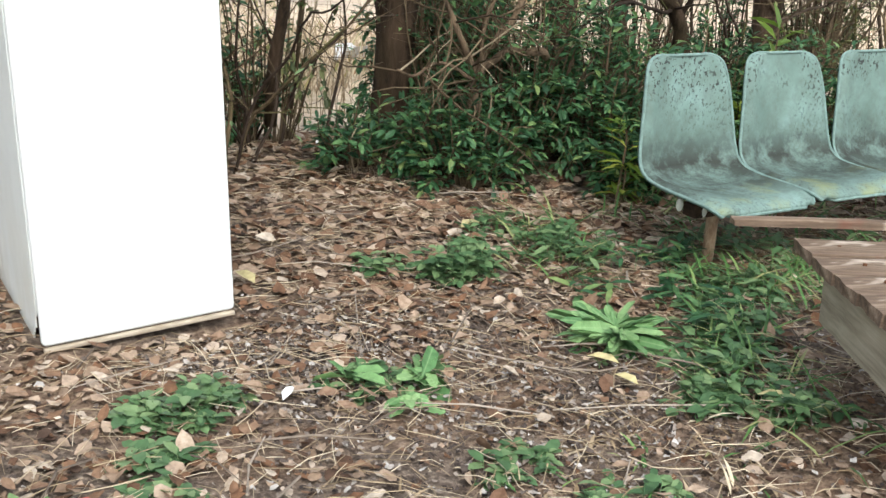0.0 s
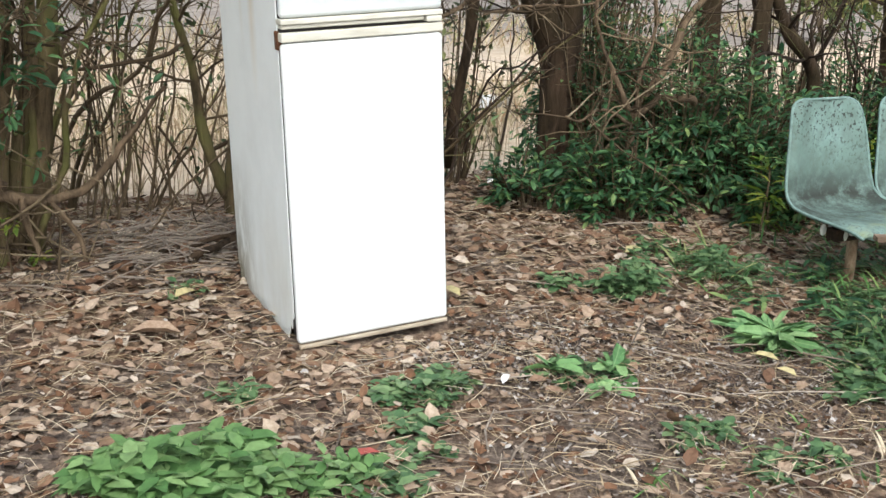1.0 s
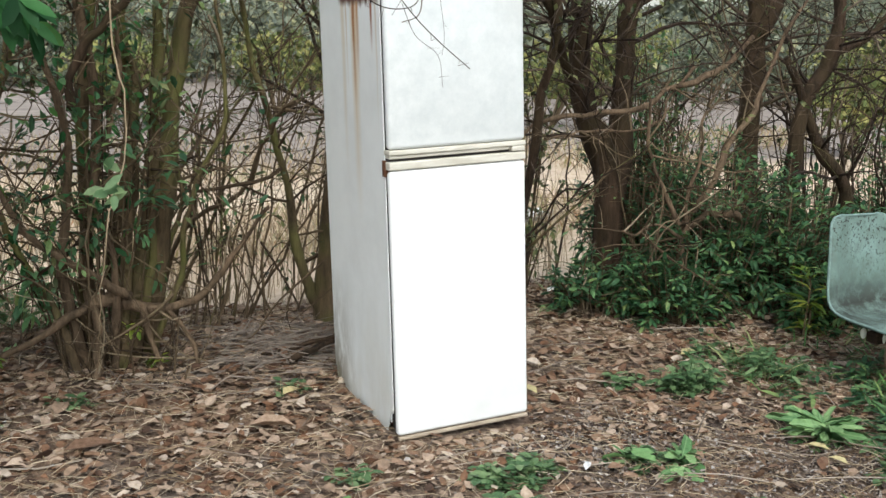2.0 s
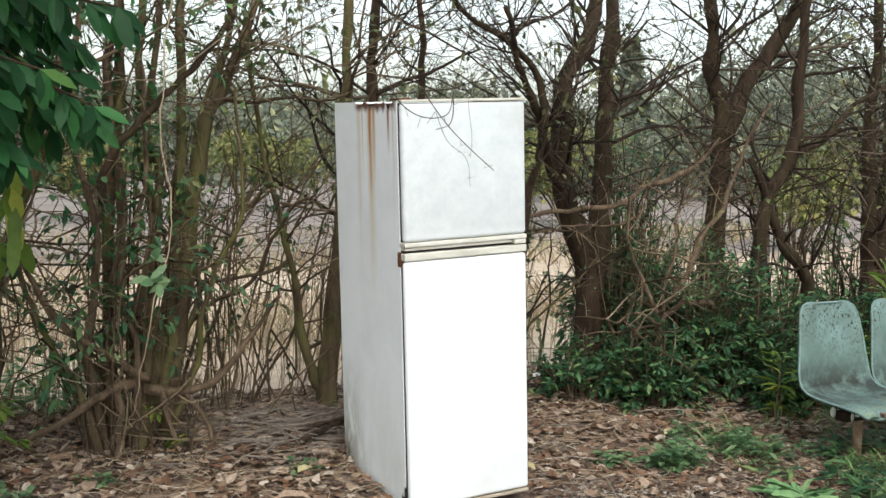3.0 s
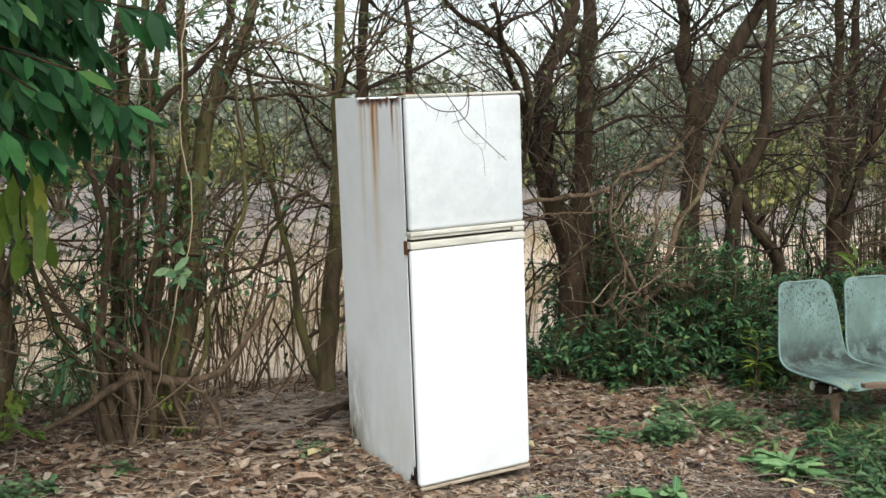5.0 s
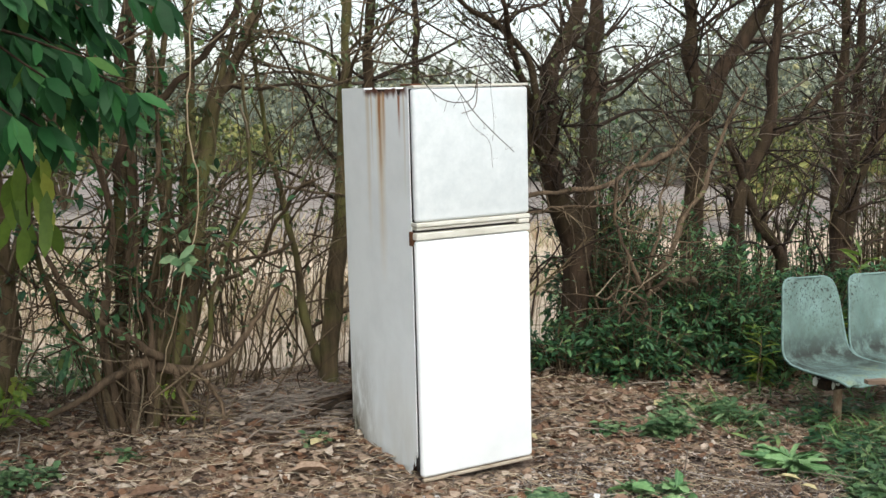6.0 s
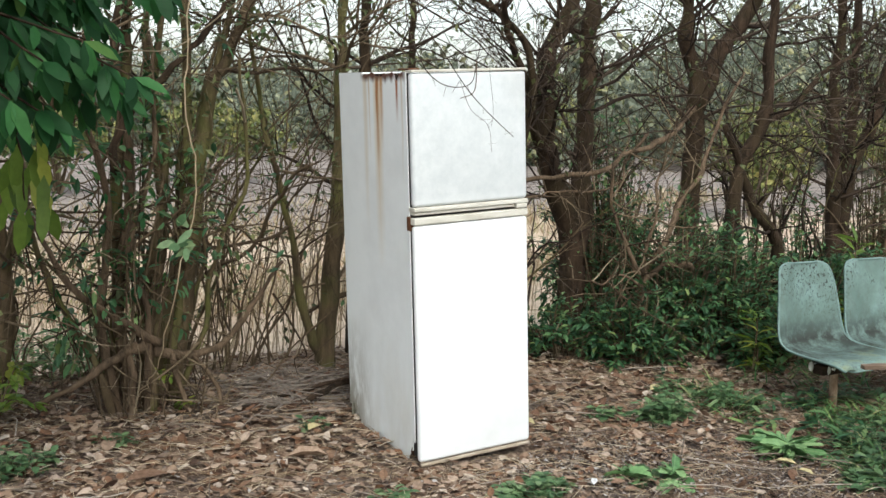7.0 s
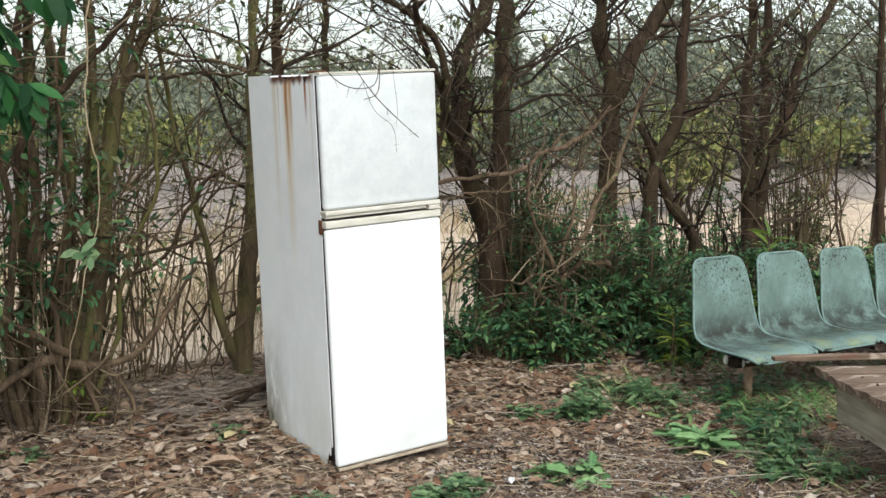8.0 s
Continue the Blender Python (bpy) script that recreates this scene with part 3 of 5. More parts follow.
def seat_shell():
    prof = seat_profile()
    line = smooth_line([(p[0], p[1], 0) for p in prof], 3)
    wide = smooth_line([(p[2], p[3], 0) for p in prof], 3)
    s = Shape()
    cols = 15
    last = len(line) - 1
    for layer in (0, 1):
        for i, (c, w) in enumerate(zip(line, wide)):
            t = line[min(i + 1, last)] - line[max(i - 1, 0)]
            n = Vector((-t.y, t.x)).normalized()
            n = -n if n.x > 0 and n.y < 0 else n
            for k in range(cols):
                u = -1 + 2 * k / (cols - 1)
                lift = w.y * (abs(u) ** 2.6) - layer * 0.007
                roll = 0.016 * max(0.0, (abs(u) - 0.86) / 0.14)
                s.v.append(Vector((u * w.x * (1 + (0.012 if layer else 0)), c.x + n.x * (lift - roll * 1.5), c.y + n.y * (lift - roll * 1.5))))
    half = len(line) * cols
    for i in range(last):
        for k in range(cols - 1):
            a = i * cols + k
            s.f.append((a, a + 1, a + cols + 1, a + cols))
            s.f.append((half + a, half + a + cols, half + a + cols + 1, half + a + 1))
    for i in range(last):
        for k in (0, cols - 1):
            a = i * cols + k
            s.f.append((a, a + cols, half + a + cols, half + a))
    for i in (0, last):
        for k in range(cols - 1):
            a = i * cols + k
            s.f.append((a, half + a, half + a + 1, a + 1))
    return s


def seat_rim():
    """The rolled lip that runs round the edge of a shell."""
    shell, cols = seat_shell(), 15
    rows = len(shell.v) // 2 // cols
    loop = [i * cols for i in range(rows)] + [(rows - 1) * cols + k for k in range(1, cols)] + [i * cols + cols - 1 for i in reversed(range(rows - 1))] + [k for k in reversed(range(cols - 1))]
    s = Shape()
    pts = [shell.v[i] for i in loop]
    s.tube(pts, [0.006] * len(pts), 6)
    return s


def build_seats():
    row = thing("seat_row", "row of faded green fibreglass bucket seats on a rusty rail", "seats", pose(2.155, 0.06, 0.262))
    shell = seat_shell().mesh("seat", M_SHELL, True)
    lip = seat_rim().mesh("rim", M_RIM, True)
    for i in range(4):
        seat = new("seat", shell)
        seat.parent = row
        seat.matrix_basis = pose(0.478 * i, 0, -0.004 * i, [2, 0, 1.5, 0][i], 0, [1.5, -1, 0.5, 0][i]) @ Matrix.Diagonal((1, 1, 0.965, 1))
        tagged(seat, ["mossy green bucket seat with grey mould", "green bucket seat with black specks and muddy hollow", "paler green bucket seat", "faded green bucket seat"][i])
        rim = new("rim", lip)
        rim.parent = seat
        tagged(rim, "paler rolled rim")
        part("bracket", bevelled_box((-0.11, -0.27, -0.03), (0.11, -0.14, -0.002), 0.004, 1), M_GAP, seat)
        for dx in (-0.09, 0.09):
            for dy in (-0.255, -0.155):
                bm = bmesh.new()
                bmesh.ops.create_cone(bm, cap_ends=True, segments=8, radius1=0.009, radius2=0.011, depth=0.035, matrix=pose(dx, dy, -0.025))
                part("bolt", bm, M_CAP, seat, "pale plastic bolt cap")
    part("rail", bevelled_box((-0.14, -0.245, -0.075), (1.66, -0.185, -0.03), 0.005, 2), M_RAIL, row, "dark rusty steel rail")
    for x in (-0.03, 1.42):
        s = Shape()
        z0 = ground_z(2.155 + x, -0.17) - 0.262 - 0.03
        s.tube([Vector((x, -0.215, z0)), Vector((x + 0.004, -0.215, z0 + 0.12)), Vector((x, -0.215, -0.05))], [0.021, 0.020, 0.020], 12)
        part("post", s, M_POST, row, "flaking rusty post", True)
    for dx, dy, dz in ((-0.17, -0.20, -0.035), (-0.10, -0.24, -0.052)):
        bm = bmesh.new()
        bmesh.ops.create_uvsphere(bm, u_segments=10, v_segments=8, radius=0.012, matrix=pose(dx, dy, dz) @ Matrix.Diagonal((1, 1, 1.9, 1)))
        part("cap", bm, M_CAP, row, "pale plastic cap under the seat", True)


build_seats()


# ---- low table of rotten boards ----
def rough_board(lx, ly, lz, r, chip=0.01):
    s = Shape()
    nx, ny = max(6, int(lx / 0.05)), 5
    for layer in (0, 1):
        for i in range(nx + 1):
            for j in range(ny + 1):
                x, y = lx * i / nx, ly * j / ny
                q = Vector((x * 9, y * 9, layer * 3 + lx * 7))
                if i in (0, nx):
                    x += chip * (noise.noise(q * 2.5) + 0.5 * noise.noise(q * 7))
                if j in (0, ny):
                    y += chip * 0.45 * noise.noise(q * 1.7)
                z = (lz if layer else 0.0) + 0.003 * noise.noise(q * 2) - (0.004 if layer and (j in (0, ny) or i in (0, nx)) else 0)
                s.v.append(Vector((x, y, z)))
    w = ny + 1
    half = (nx + 1) * w
    for i in range(nx):
        for j in range(ny):
            a = i * w + j
            s.f.append((a, a + 1, a + w + 1, a + w))
            s.f.append((half + a, half + a + w, half + a + w + 1, half + a + 1))
        for j in (0, ny):
            a = i * w + j
            s.f.append((a, a + w, half + a + w, half + a))
    for i in (0, nx):
        for j in range(ny):
            a = i * w + j
            s.f.append((a, half + a, half + a + 1, a + 1))
    return s


def build_table():
    r = random.Random(11)
    t = thing("low_table", "low table of rotten peeling boards on thick grey beams", "table", pose(1.655, -0.885, 0, 0, 0, -28.6))
    for i in range(6):
        b = part("board", rough_board(1.25 + r.uniform(-0.03, 0.03), 0.128, 0.034, r, 0.009), M_BOARD, t)
        b.matrix_basis = pose(r.uniform(-0.012, 0.012), -0.132 * (i + 1), 0.345 + r.uniform(-0.003, 0.003), 0, 0, r.uniform(-0.6, 0.6))
    for x in (0.075, 1.05):
        beam = part("beam", rough_board(0.78, 0.085, 0.155, r, 0.012), M_BEAM, t, "thick grey weathered beam")
        beam.matrix_basis = pose(x, -0.06, 0.178, 0, 1.0, -90)
    for x in (0.5, 1.04):
        for y in (-0.22, -0.66):
            leg = part("leg", bevelled_box((x - 0.005, y - 0.04, -0.02), (x + 0.075, y + 0.04, 0.345), 0.006, 2), M_BEAM, t)
    for x, y in ((0.09, -0.075), (0.10, -0.21), (0.10, -0.33), (0.11, -0.47)):
        bm = bmesh.new()
        bmesh.ops.create_cone(bm, cap_ends=True, segments=8, radius1=0.006, radius2=0.005, depth=0.006, matrix=pose(x, y, 0.381))
        part("nail", bm, M_RUST, t)
    lath = new("lath", rough_board(1.1, 0.034, 0.022, r, 0.006).mesh("lath", M_BOARD))
    lath.matrix_world = pose(1.555, -0.775, 0.386, 0, -0.4, -27.5)
    tagged(lath, "thin splintered wooden lath lying along the boards", "lath")


build_table()


# ---- trees of the hedge ----
def build_tree(label, limbs, seed, material=M_BARK, twig_count=16, leaf_p=0.22, twig_len=0.55, name="tree", group="hedge trees", leaf_mat=None, leaf_size=(0.03, 0.05), low=0.25, cross=6):
    """limbs: (points, root radius, end radius); twigs sprout along all of them."""
    r = random.Random(seed)
    x, y, z = limbs[0][0][0]
    base = Vector((x, y, ground_z(x, y)))
    global ORIGIN
    ORIGIN = base
    t = thing(name, label, "tree", pose(*base), group)
    trunk, twigs, tips, lines = Shape(), Shape(), [], []
    for pts, r0, r1 in limbs:
        line = limb(trunk, [Vector(p) - base for p in pts], r0 * 1.1, r1, 10, 0.3)
        lines.append((line, r0, r1))
    for line, r0, r1 in lines:
        n = len(line) - 1
        for _ in range(int(twig_count * 0.95)):
            i = r.randint(max(1, int(n * low)), n)
            d = (line[i] - line[i - 1]).normalized()
            away = rv(r)
            away = (away - d * away.dot(d)).normalized()
            rr = (r0 + (r1 - r0) * i / n)
            grow(twigs, tips, line[i], away + d * 0.5 + Vector((0, -0.15, 0.1)), twig_len * r.uniform(0.5, 1.3), min(0.013, max(0.004, rr * r.uniform(0.14, 0.42))), 2, r, 0.3, 0.04, (2, 5), 5, 0.66, 0.52)
    for _ in range(cross):
        line, r0, r1 = r.choice(lines)
        i = r.randint(len(line) // 5, int(len(line) * 0.75))
        d = Vector((r.choice((-1, 1)), r.uniform(-0.5, 0.25), r.uniform(-0.25, 0.45)))
        grow(twigs, tips, line[i], d, r.uniform(0.6, 1.3), r.uniform(0.005, 0.010), 2, r, 0.26, 0.02, (3, 5), 5, 0.55, 0.5)
    part("trunk", trunk, material, t, smooth=True)
    part("twig_tangle", twigs, M_TWIG if material == M_MOSS else M_TWIGDARK, t, "tangle of thin bare twigs")["kind"] = "stuff"
    if leaf_p:
        crown = Shape()
        for p, d in tips:
            if r.random() < leaf_p:
                for _ in range(r.randint(1, 3)):
                    crown.small_leaf(p + rv(r, 0.02), d + rv(r, 0.9), Vector((0, 0, 1)) + rv(r, 0.5), r.uniform(*leaf_size), r.uniform(*leaf_size) * 0.5)
        part("crown", crown, leaf_mat or M_OLIVE, t, "sparse small leaves")["kind"] = "stuff"
    return t


def up_from(p, dx, dy, h, k=3):
    """More points above p, to carry a limb on into the crown."""
    return [(p[0] + dx * i / k, p[1] + dy * i / k, p[2] + h * i / k) for i in range(1, k + 1)]


G = ground_z
T1L = [(1.80, 1.45, -0.05), (1.80, 1.45, 0.35), (1.78, 1.45, 0.70), (1.62, 1.45, 1.06), (1.57, 1.45, 1.45), (1.60, 1.45, 1.70), (1.72, 1.45, 1.93)]
T1R = [(1.82, 1.46, 0.50), (1.86, 1.47, 0.80), (1.86, 1.47, 1.09), (1.87, 1.47, 1.46), (1.88, 1.47, 1.78), (1.90, 1.47, 1.98)]
build_tree("dark forked trunk with a bare twiggy crown", [(T1L + up_from(T1L[-1], 0.3, 0.1, 1.2), 0.078, 0.024), (T1R + up_from(T1R[-1], 0.1, 0.2, 1.3), 0.07, 0.02),
           ([(1.62, 1.45, 1.06), (1.45, 1.35, 1.25), (1.20, 1.1, 1.45), (1.0, 0.95, 1.70), (0.8, 0.8, 1.95)], 0.028, 0.012)], 21, twig_count=26)
T2 = [(2.76, 1.55, -0.05), (2.76, 1.55, 0.5), (2.76, 1.55, 0.94), (2.77, 1.55, 1.36), (2.76, 1.55, 1.59), (2.66, 1.55, 1.81), (2.65, 1.55, 2.04)]
T2R = [(2.77, 1.55, 1.40), (2.97, 1.55, 1.76), (3.22, 1.55, 2.07)]
build_tree("stout dark trunk that forks high above the seats", [(T2 + up_from(T2[-1], -0.2, 0.1, 1.2), 0.07, 0.018), (T2R + up_from(T2R[-1], 0.5, 0.1, 0.9), 0.055, 0.016)], 22, twig_count=26)
T3 = [(2.88, 1.3, -0.03), (2.88, 1.3, 0.58), (2.91, 1.3, 1.02), (3.10, 1.3, 1.36), (3.11, 1.3, 1.71), (3.13, 1.3, 2.05)]
build_tree("crooked grey-brown trunk with a long side limb", [(T3 + up_from(T3[-1], 0.1, 0.2, 1.0), 0.046, 0.018), ([(3.10, 1.3, 1.34), (3.3, 1.3, 1.40), (3.55, 1.3, 1.62), (3.9, 1.35, 1.78), (4.3, 1.4, 2.1)], 0.02, 0.008),
           ([(3.36, 1.32, 0.0), (3.28, 1.3, 0.56), (3.06, 1.3, 0.80), (2.92, 1.3, 1.06), (2.75, 1.28, 1.3)], 0.046, 0.018)], 23, M_BARK, 18)
build_tree("three dark trunks rising from one root", [([(4.26, 1.7, -0.05), (4.26, 1.7, 0.45), (4.21, 1.7, 0.97), (4.17, 1.7, 1.5), (4.17, 1.7, 2.14), (4.1, 1.8, 3.2)], 0.062, 0.02),
           ([(4.30, 1.7, 0.4), (4.33, 1.7, 0.84), (4.36, 1.7, 1.5), (4.36, 1.7, 2.16), (4.5, 1.8, 3.1)], 0.055, 0.018), ([(4.28, 1.68, 0.6), (4.40, 1.7, 1.02), (4.62, 1.7, 1.42), (4.75, 1.7, 1.83), (5.07, 1.7, 2.2), (5.5, 1.7, 2.9)], 0.05, 0.015)], 24, twig_count=24)
build_tree("slim dark trunk at the hedge", [([(5.78, 1.7, -0.05), (5.76, 1.7, 0.5), (5.68, 1.7, 1.4), (5.6, 1.7, 2.23), (5.5, 1.7, 3.1)], 0.04, 0.014), ([(5.9, 1.9, 0), (6.1, 1.9, 1.2), (6.3, 1.9, 2.4)], 0.04, 0.014)], 25, twig_count=24)
build_tree("brown trunk close behind the refrigerator", [([(0.20, 1.30, -0.02), (0.21, 1.30, 0.34), (0.26, 1.30, 0.92), (0.26, 1.30, 1.46), (0.28, 1.30, 1.85), (0.3, 1.4, 3.0)], 0.05, 0.015),
           ([(0.19, 1.30, 0.12), (0.09, 1.30, 0.35), (0.0, 1.30, 0.79), (-0.12, 1.25, 1.2), (-0.25, 1.2, 1.7)], 0.024, 0.008)], 26, M_MOSS, 12)
build_tree("dark trunk behind the refrigerator", [([(0.46, 1.5, -0.02), (0.47, 1.5, 0.9), (0.49, 1.5, 1.55), (0.50, 1.5, 1.88), (0.6, 1.6, 2.9)], 0.045, 0.014)], 27, twig_count=22)
build_tree("slim trunk behind the refrigerator", [([(0.78, 1.5, -0.02), (0.77, 1.5, 0.9), (0.76, 1.5, 1.56), (0.75, 1.5, 1.9), (0.7, 1.6, 2.7)], 0.026, 0.01),
           ([(1.25, 1.45, 0.2), (1.22, 1.2, 1.0), (1.17, 1.0, 1.58), (0.94, 1.0, 1.82), (0.75, 1.0, 1.92), (0.5, 0.95, 2.1)], 0.024, 0.010)], 28, twig_count=22)
build_tree("mossy leaning trunk in the thicket", [([(-0.62, 1.15, 0.0), (-0.56, 1.1, 0.58), (-0.48, 1.1, 1.31), (-0.37, 1.1, 1.57), (-0.28, 1.1, 1.80), (0.0, 1.2, 2.6)], 0.04, 0.014)], 29, M_MOSS, 20, 0.5, leaf_size=(0.03, 0.065), leaf_mat=M_OLIVE, cross=3)
build_tree("mossy upright trunk in the thicket", [([(-0.72, 1.1, 0.0), (-0.62, 1.1, 0.6), (-0.59, 1.1, 0.82), (-0.56, 1.1, 1.78), (-0.6, 1.2, 2.7)], 0.03, 0.014), ([(-0.86, 1.15, 0.0), (-0.84, 1.15, 1.07), (-0.80, 1.15, 1.77), (-0.9, 1.2, 2.6)], 0.028, 0.012)], 30, M_MOSS, 14, 0.5, leaf_size=(0.03, 0.065), leaf_mat=M_WEED, cross=2, low=0.4)
build_tree("mossy trunk with dark leaves in the thicket", [([(-1.38, 1.3, 0.0), (-1.28, 1.25, 0.7), (-1.10, 1.2, 1.3), (-1.0, 1.2, 1.9), (-1.1, 1.2, 2.7)], 0.026, 0.012), ([(-1.36, 1.2, 0.0), (-1.30, 1.15, 0.5), (-1.34, 1.1, 0.9), (-1.4, 1.1, 1.6), (-1.5, 1.1, 2.4)], 0.042, 0.014)], 31, M_MOSS, 18, 0.5, leaf_size=(0.03, 0.065), leaf_mat=M_DEEP, cross=3, low=0.35)


# ---- shrubs: fans of thin stems ----
def build_shrub(x, y, stems, height, seed, label, spread=0.35, mat=M_TWIG, leaf_p=0.25, leaf_mat=M_OLIVE, leaf=(0.025, 0.05), rad=(0.004, 0.012), kids=(3, 5), wander=0.2):
    global ORIGIN
    ORIGIN = on_ground(x, y)
    r = random.Random(seed)
    t = thing("shrub", label, "shrub", pose(*on_ground(x, y)), "thicket shrubs")
    tips = []
    for _ in range(stems):
        wood = Shape()
        a, q = r.uniform(0, 6.28), r.uniform(0, 0.16)
        d = Vector((math.cos(a) * spread * r.uniform(0.2, 1.3), math.sin(a) * spread * 0.5 * r.random(), 1))
        grow(wood, tips, Vector((math.cos(a) * q * 1.5, math.sin(a) * q, -0.03)), d, height * r.uniform(0.45, 1.15), r.uniform(*rad) * r.uniform(0.7, 1.4), 2, r, wander, 0.0, kids, 5, 0.45, 0.42)
        part("stem", wood, mat if r.random() < (0.5 if x < -0.3 else 0.8) else M_MOSS, t)
    if leaf_p:
        crown = Shape()
        for p, d in tips:
            if r.random() < leaf_p:
                crown.small_leaf(p, d + rv(r, 0.8), Vector((0, 0, 1)) + rv(r, 0.5), r.uniform(*leaf), r.uniform(*leaf) * 0.45)
        part("leaves", crown, leaf_mat, t)["kind"] = "stuff"
    return t


SHRUBS = [(-1.95, 1.5, 4, 1.8, 0.4), (-1.5, 1.3, 3, 1.7, 0.4), (-0.40, 1.4, 8, 2.2, 0.42), (-0.18, 1.55, 8, 2.2, 0.4), (0.06, 1.5, 6, 2.1, 0.35), (-0.55, 1.6, 6, 2.2, 0.4),
          (1.05, 1.35, 6, 1.5, 0.55), (1.3, 1.5, 5, 1.6, 0.5), (2.1, 1.25, 5, 1.5, 0.6), (2.5, 1.7, 5, 1.7, 0.5), (3.3, 1.6, 6, 1.6, 0.55), (3.8, 1.5, 6, 1.6, 0.6), (4.7, 1.6, 7, 1.6, 0.6), (5.3, 1.7, 8, 1.7, 0.6)]
for i, (x, y, n, h, sp) in enumerate(SHRUBS):
    left = x < 0.3
    build_shrub(x, y, n, h, 100 + i, "thicket of thin mossy stems with few leaves" if left else "bare brown shrub of thin crossing twigs", sp, M_TWIG if left or i % 4 == 0 else M_TWIGDARK, 0.5 if left else 0.2, M_WEED if i % 3 == 0 else M_OLIVE,
                rad=(0.006, 0.014) if x < -0.5 else (0.0035, 0.006) if x < 0.3 else (0.005, 0.012), kids=(3, 5), wander=0.27)


def build_thicket_clump():
    """Stout mossy stems crowding out of one stool, with low knotted arms that arch away from it."""
    global ORIGIN
    base = on_ground(-0.76, 1.04)
    ORIGIN = base
    r = random.Random(158)
    t = thing("thicket_bush", "crowded mossy stems rising from one old stool", "bush", pose(*base), "thicket shrubs")
    tips, twig, climb = [], Shape(), Shape()
    stems = [((-0.04, 0.02), (-0.10, 0.45), (-0.04, 0.95), (-0.10, 1.5), (-0.02, 2.1), 0.034), ((0.02, -0.03), (0.05, 0.4), (0.09, 0.8), (0.06, 1.25), (0.16, 2.0), 0.030),
             ((0.06, 0.03), (0.15, 0.42), (0.16, 0.85), (0.30, 1.3), (0.44, 1.9), 0.026), ((-0.09, 0.0), (-0.2, 0.38), (-0.17, 0.9), (-0.26, 1.35), (-0.2, 2.0), 0.027),
             ((0.1, -0.05), (0.24, 0.36), (0.30, 0.7), (0.42, 1.0), (0.40, 1.5), 0.017), ((-0.12, -0.06), (-0.27, 0.34), (-0.42, 0.62), (-0.48, 1.0), (-0.6, 1.5), 0.02),
             ((0.0, -0.08), (-0.02, 0.4), (-0.08, 0.7), (0.02, 1.1), (0.0, 1.6), 0.02), ((0.03, 0.08), (0.02, 0.5), (0.1, 1.05), (0.02, 1.5), (0.06, 2.2), 0.03), ((0.08, 0.05), (0.12, 0.3), (0.28, 0.62), (0.24, 1.1), (0.36, 1.6), 0.014)]
    arms = [([(0.02, -0.04, 0.27), (0.2, -0.06, 0.24), (0.34, -0.06, 0.30), (0.46, -0.05, 0.42), (0.62, 0.0, 0.62)], 0.026, 0.007), ([(-0.02, -0.06, 0.30), (-0.16, -0.08, 0.26), (-0.32, -0.06, 0.16), (-0.46, -0.02, 0.08)], 0.026, 0.012),
            ([(0.05, -0.08, 0.30), (-0.14, -0.1, 0.42), (-0.34, -0.1, 0.58), (-0.44, -0.08, 0.78), (-0.52, -0.05, 1.05)], 0.018, 0.007), ([(0.10, -0.07, 0.26), (0.12, -0.1, 0.14), (0.17, -0.14, -0.03)], 0.014, 0.012),
            ([(-0.10, -0.07, 0.28), (-0.08, -0.12, 0.1), (-0.1, -0.16, -0.03)], 0.018, 0.016), ([(0.18, -0.06, 0.25), (0.28, -0.12, 0.12), (0.3, -0.16, -0.03)], 0.011, 0.010)]
    for k, (f, p1, p2, p3, p4, w) in enumerate(stems):
        s = Shape()
        dy = r.uniform(-0.08, 0.12)
        line = limb(s, [(f[0], f[1], -0.04), (p1[0], f[1] + dy * 0.5, p1[1]), (p2[0], f[1] + dy, p2[1]), (p3[0], f[1] + dy, p3[1]), (p4[0], f[1] + dy * 1.5, p4[1])], w * 0.85, w * 0.42, 8, 0.4)
        part("stem", s, M_MOSS if k % 3 else M_BARKBROWN, t, smooth=True)
        for q in line[7:]:
            for _ in range(k % 2 + (k % 3 == 0)):
                climb.leaf(q + rv(r, 0.035), Vector((r.uniform(-0.7, 0.7), r.uniform(-0.6, 0.1), r.uniform(-1.0, -0.1))), Vector((0, -1, 0.5)) + rv(r, 0.5), r.uniform(0.04, 0.08), r.uniform(0.015, 0.028), 0.1, 0.25)
        for _ in range(6):
            i = r.randint(4, len(line) - 1)
            grow(twig, tips, line[i], rv(r) + Vector((0, -0.2, 0.15)), r.uniform(0.25, 0.7), r.uniform(0.003, 0.008), 2, r, 0.26, 0.0, (2, 3), 4, 0.6, 0.5)
    for pts, a, b in arms:
        s = Shape()
        line = limb(s, pts, a, b, 8, 0.35)
        part("arm", s, M_BARKBROWN, t, "low knotted arching arm", True)
        for _ in range(6):
            i = r.randint(2, len(line) - 1)
            grow(twig, tips, line[i], rv(r) + Vector((0, -0.2, 0.3)), r.uniform(0.2, 0.5), r.uniform(0.003, 0.006), 1, r, 0.28, 0.0, (2, 4), 4, 0.6, 0.5)
    part("twig_tangle", twig, M_TWIG, t)["kind"] = "stuff"
    crown = Shape()
    for p, d in tips:
        if r.random() < 0.75 and p.z > 0.45:
            crown.leaf(p, d + rv(r, 0.8), Vector((0, 0, 1)) + rv(r, 0.5), r.uniform(0.03, 0.075), r.uniform(0.015, 0.03))
    part("foliage", crown, M_DEEP, t, "scattered dark green leaves")["kind"] = "stuff"
    part("climber", climb, M_GLOSS, t, "dark green leaves hanging along the stems", True)["kind"] = "stuff"
    s = Shape()
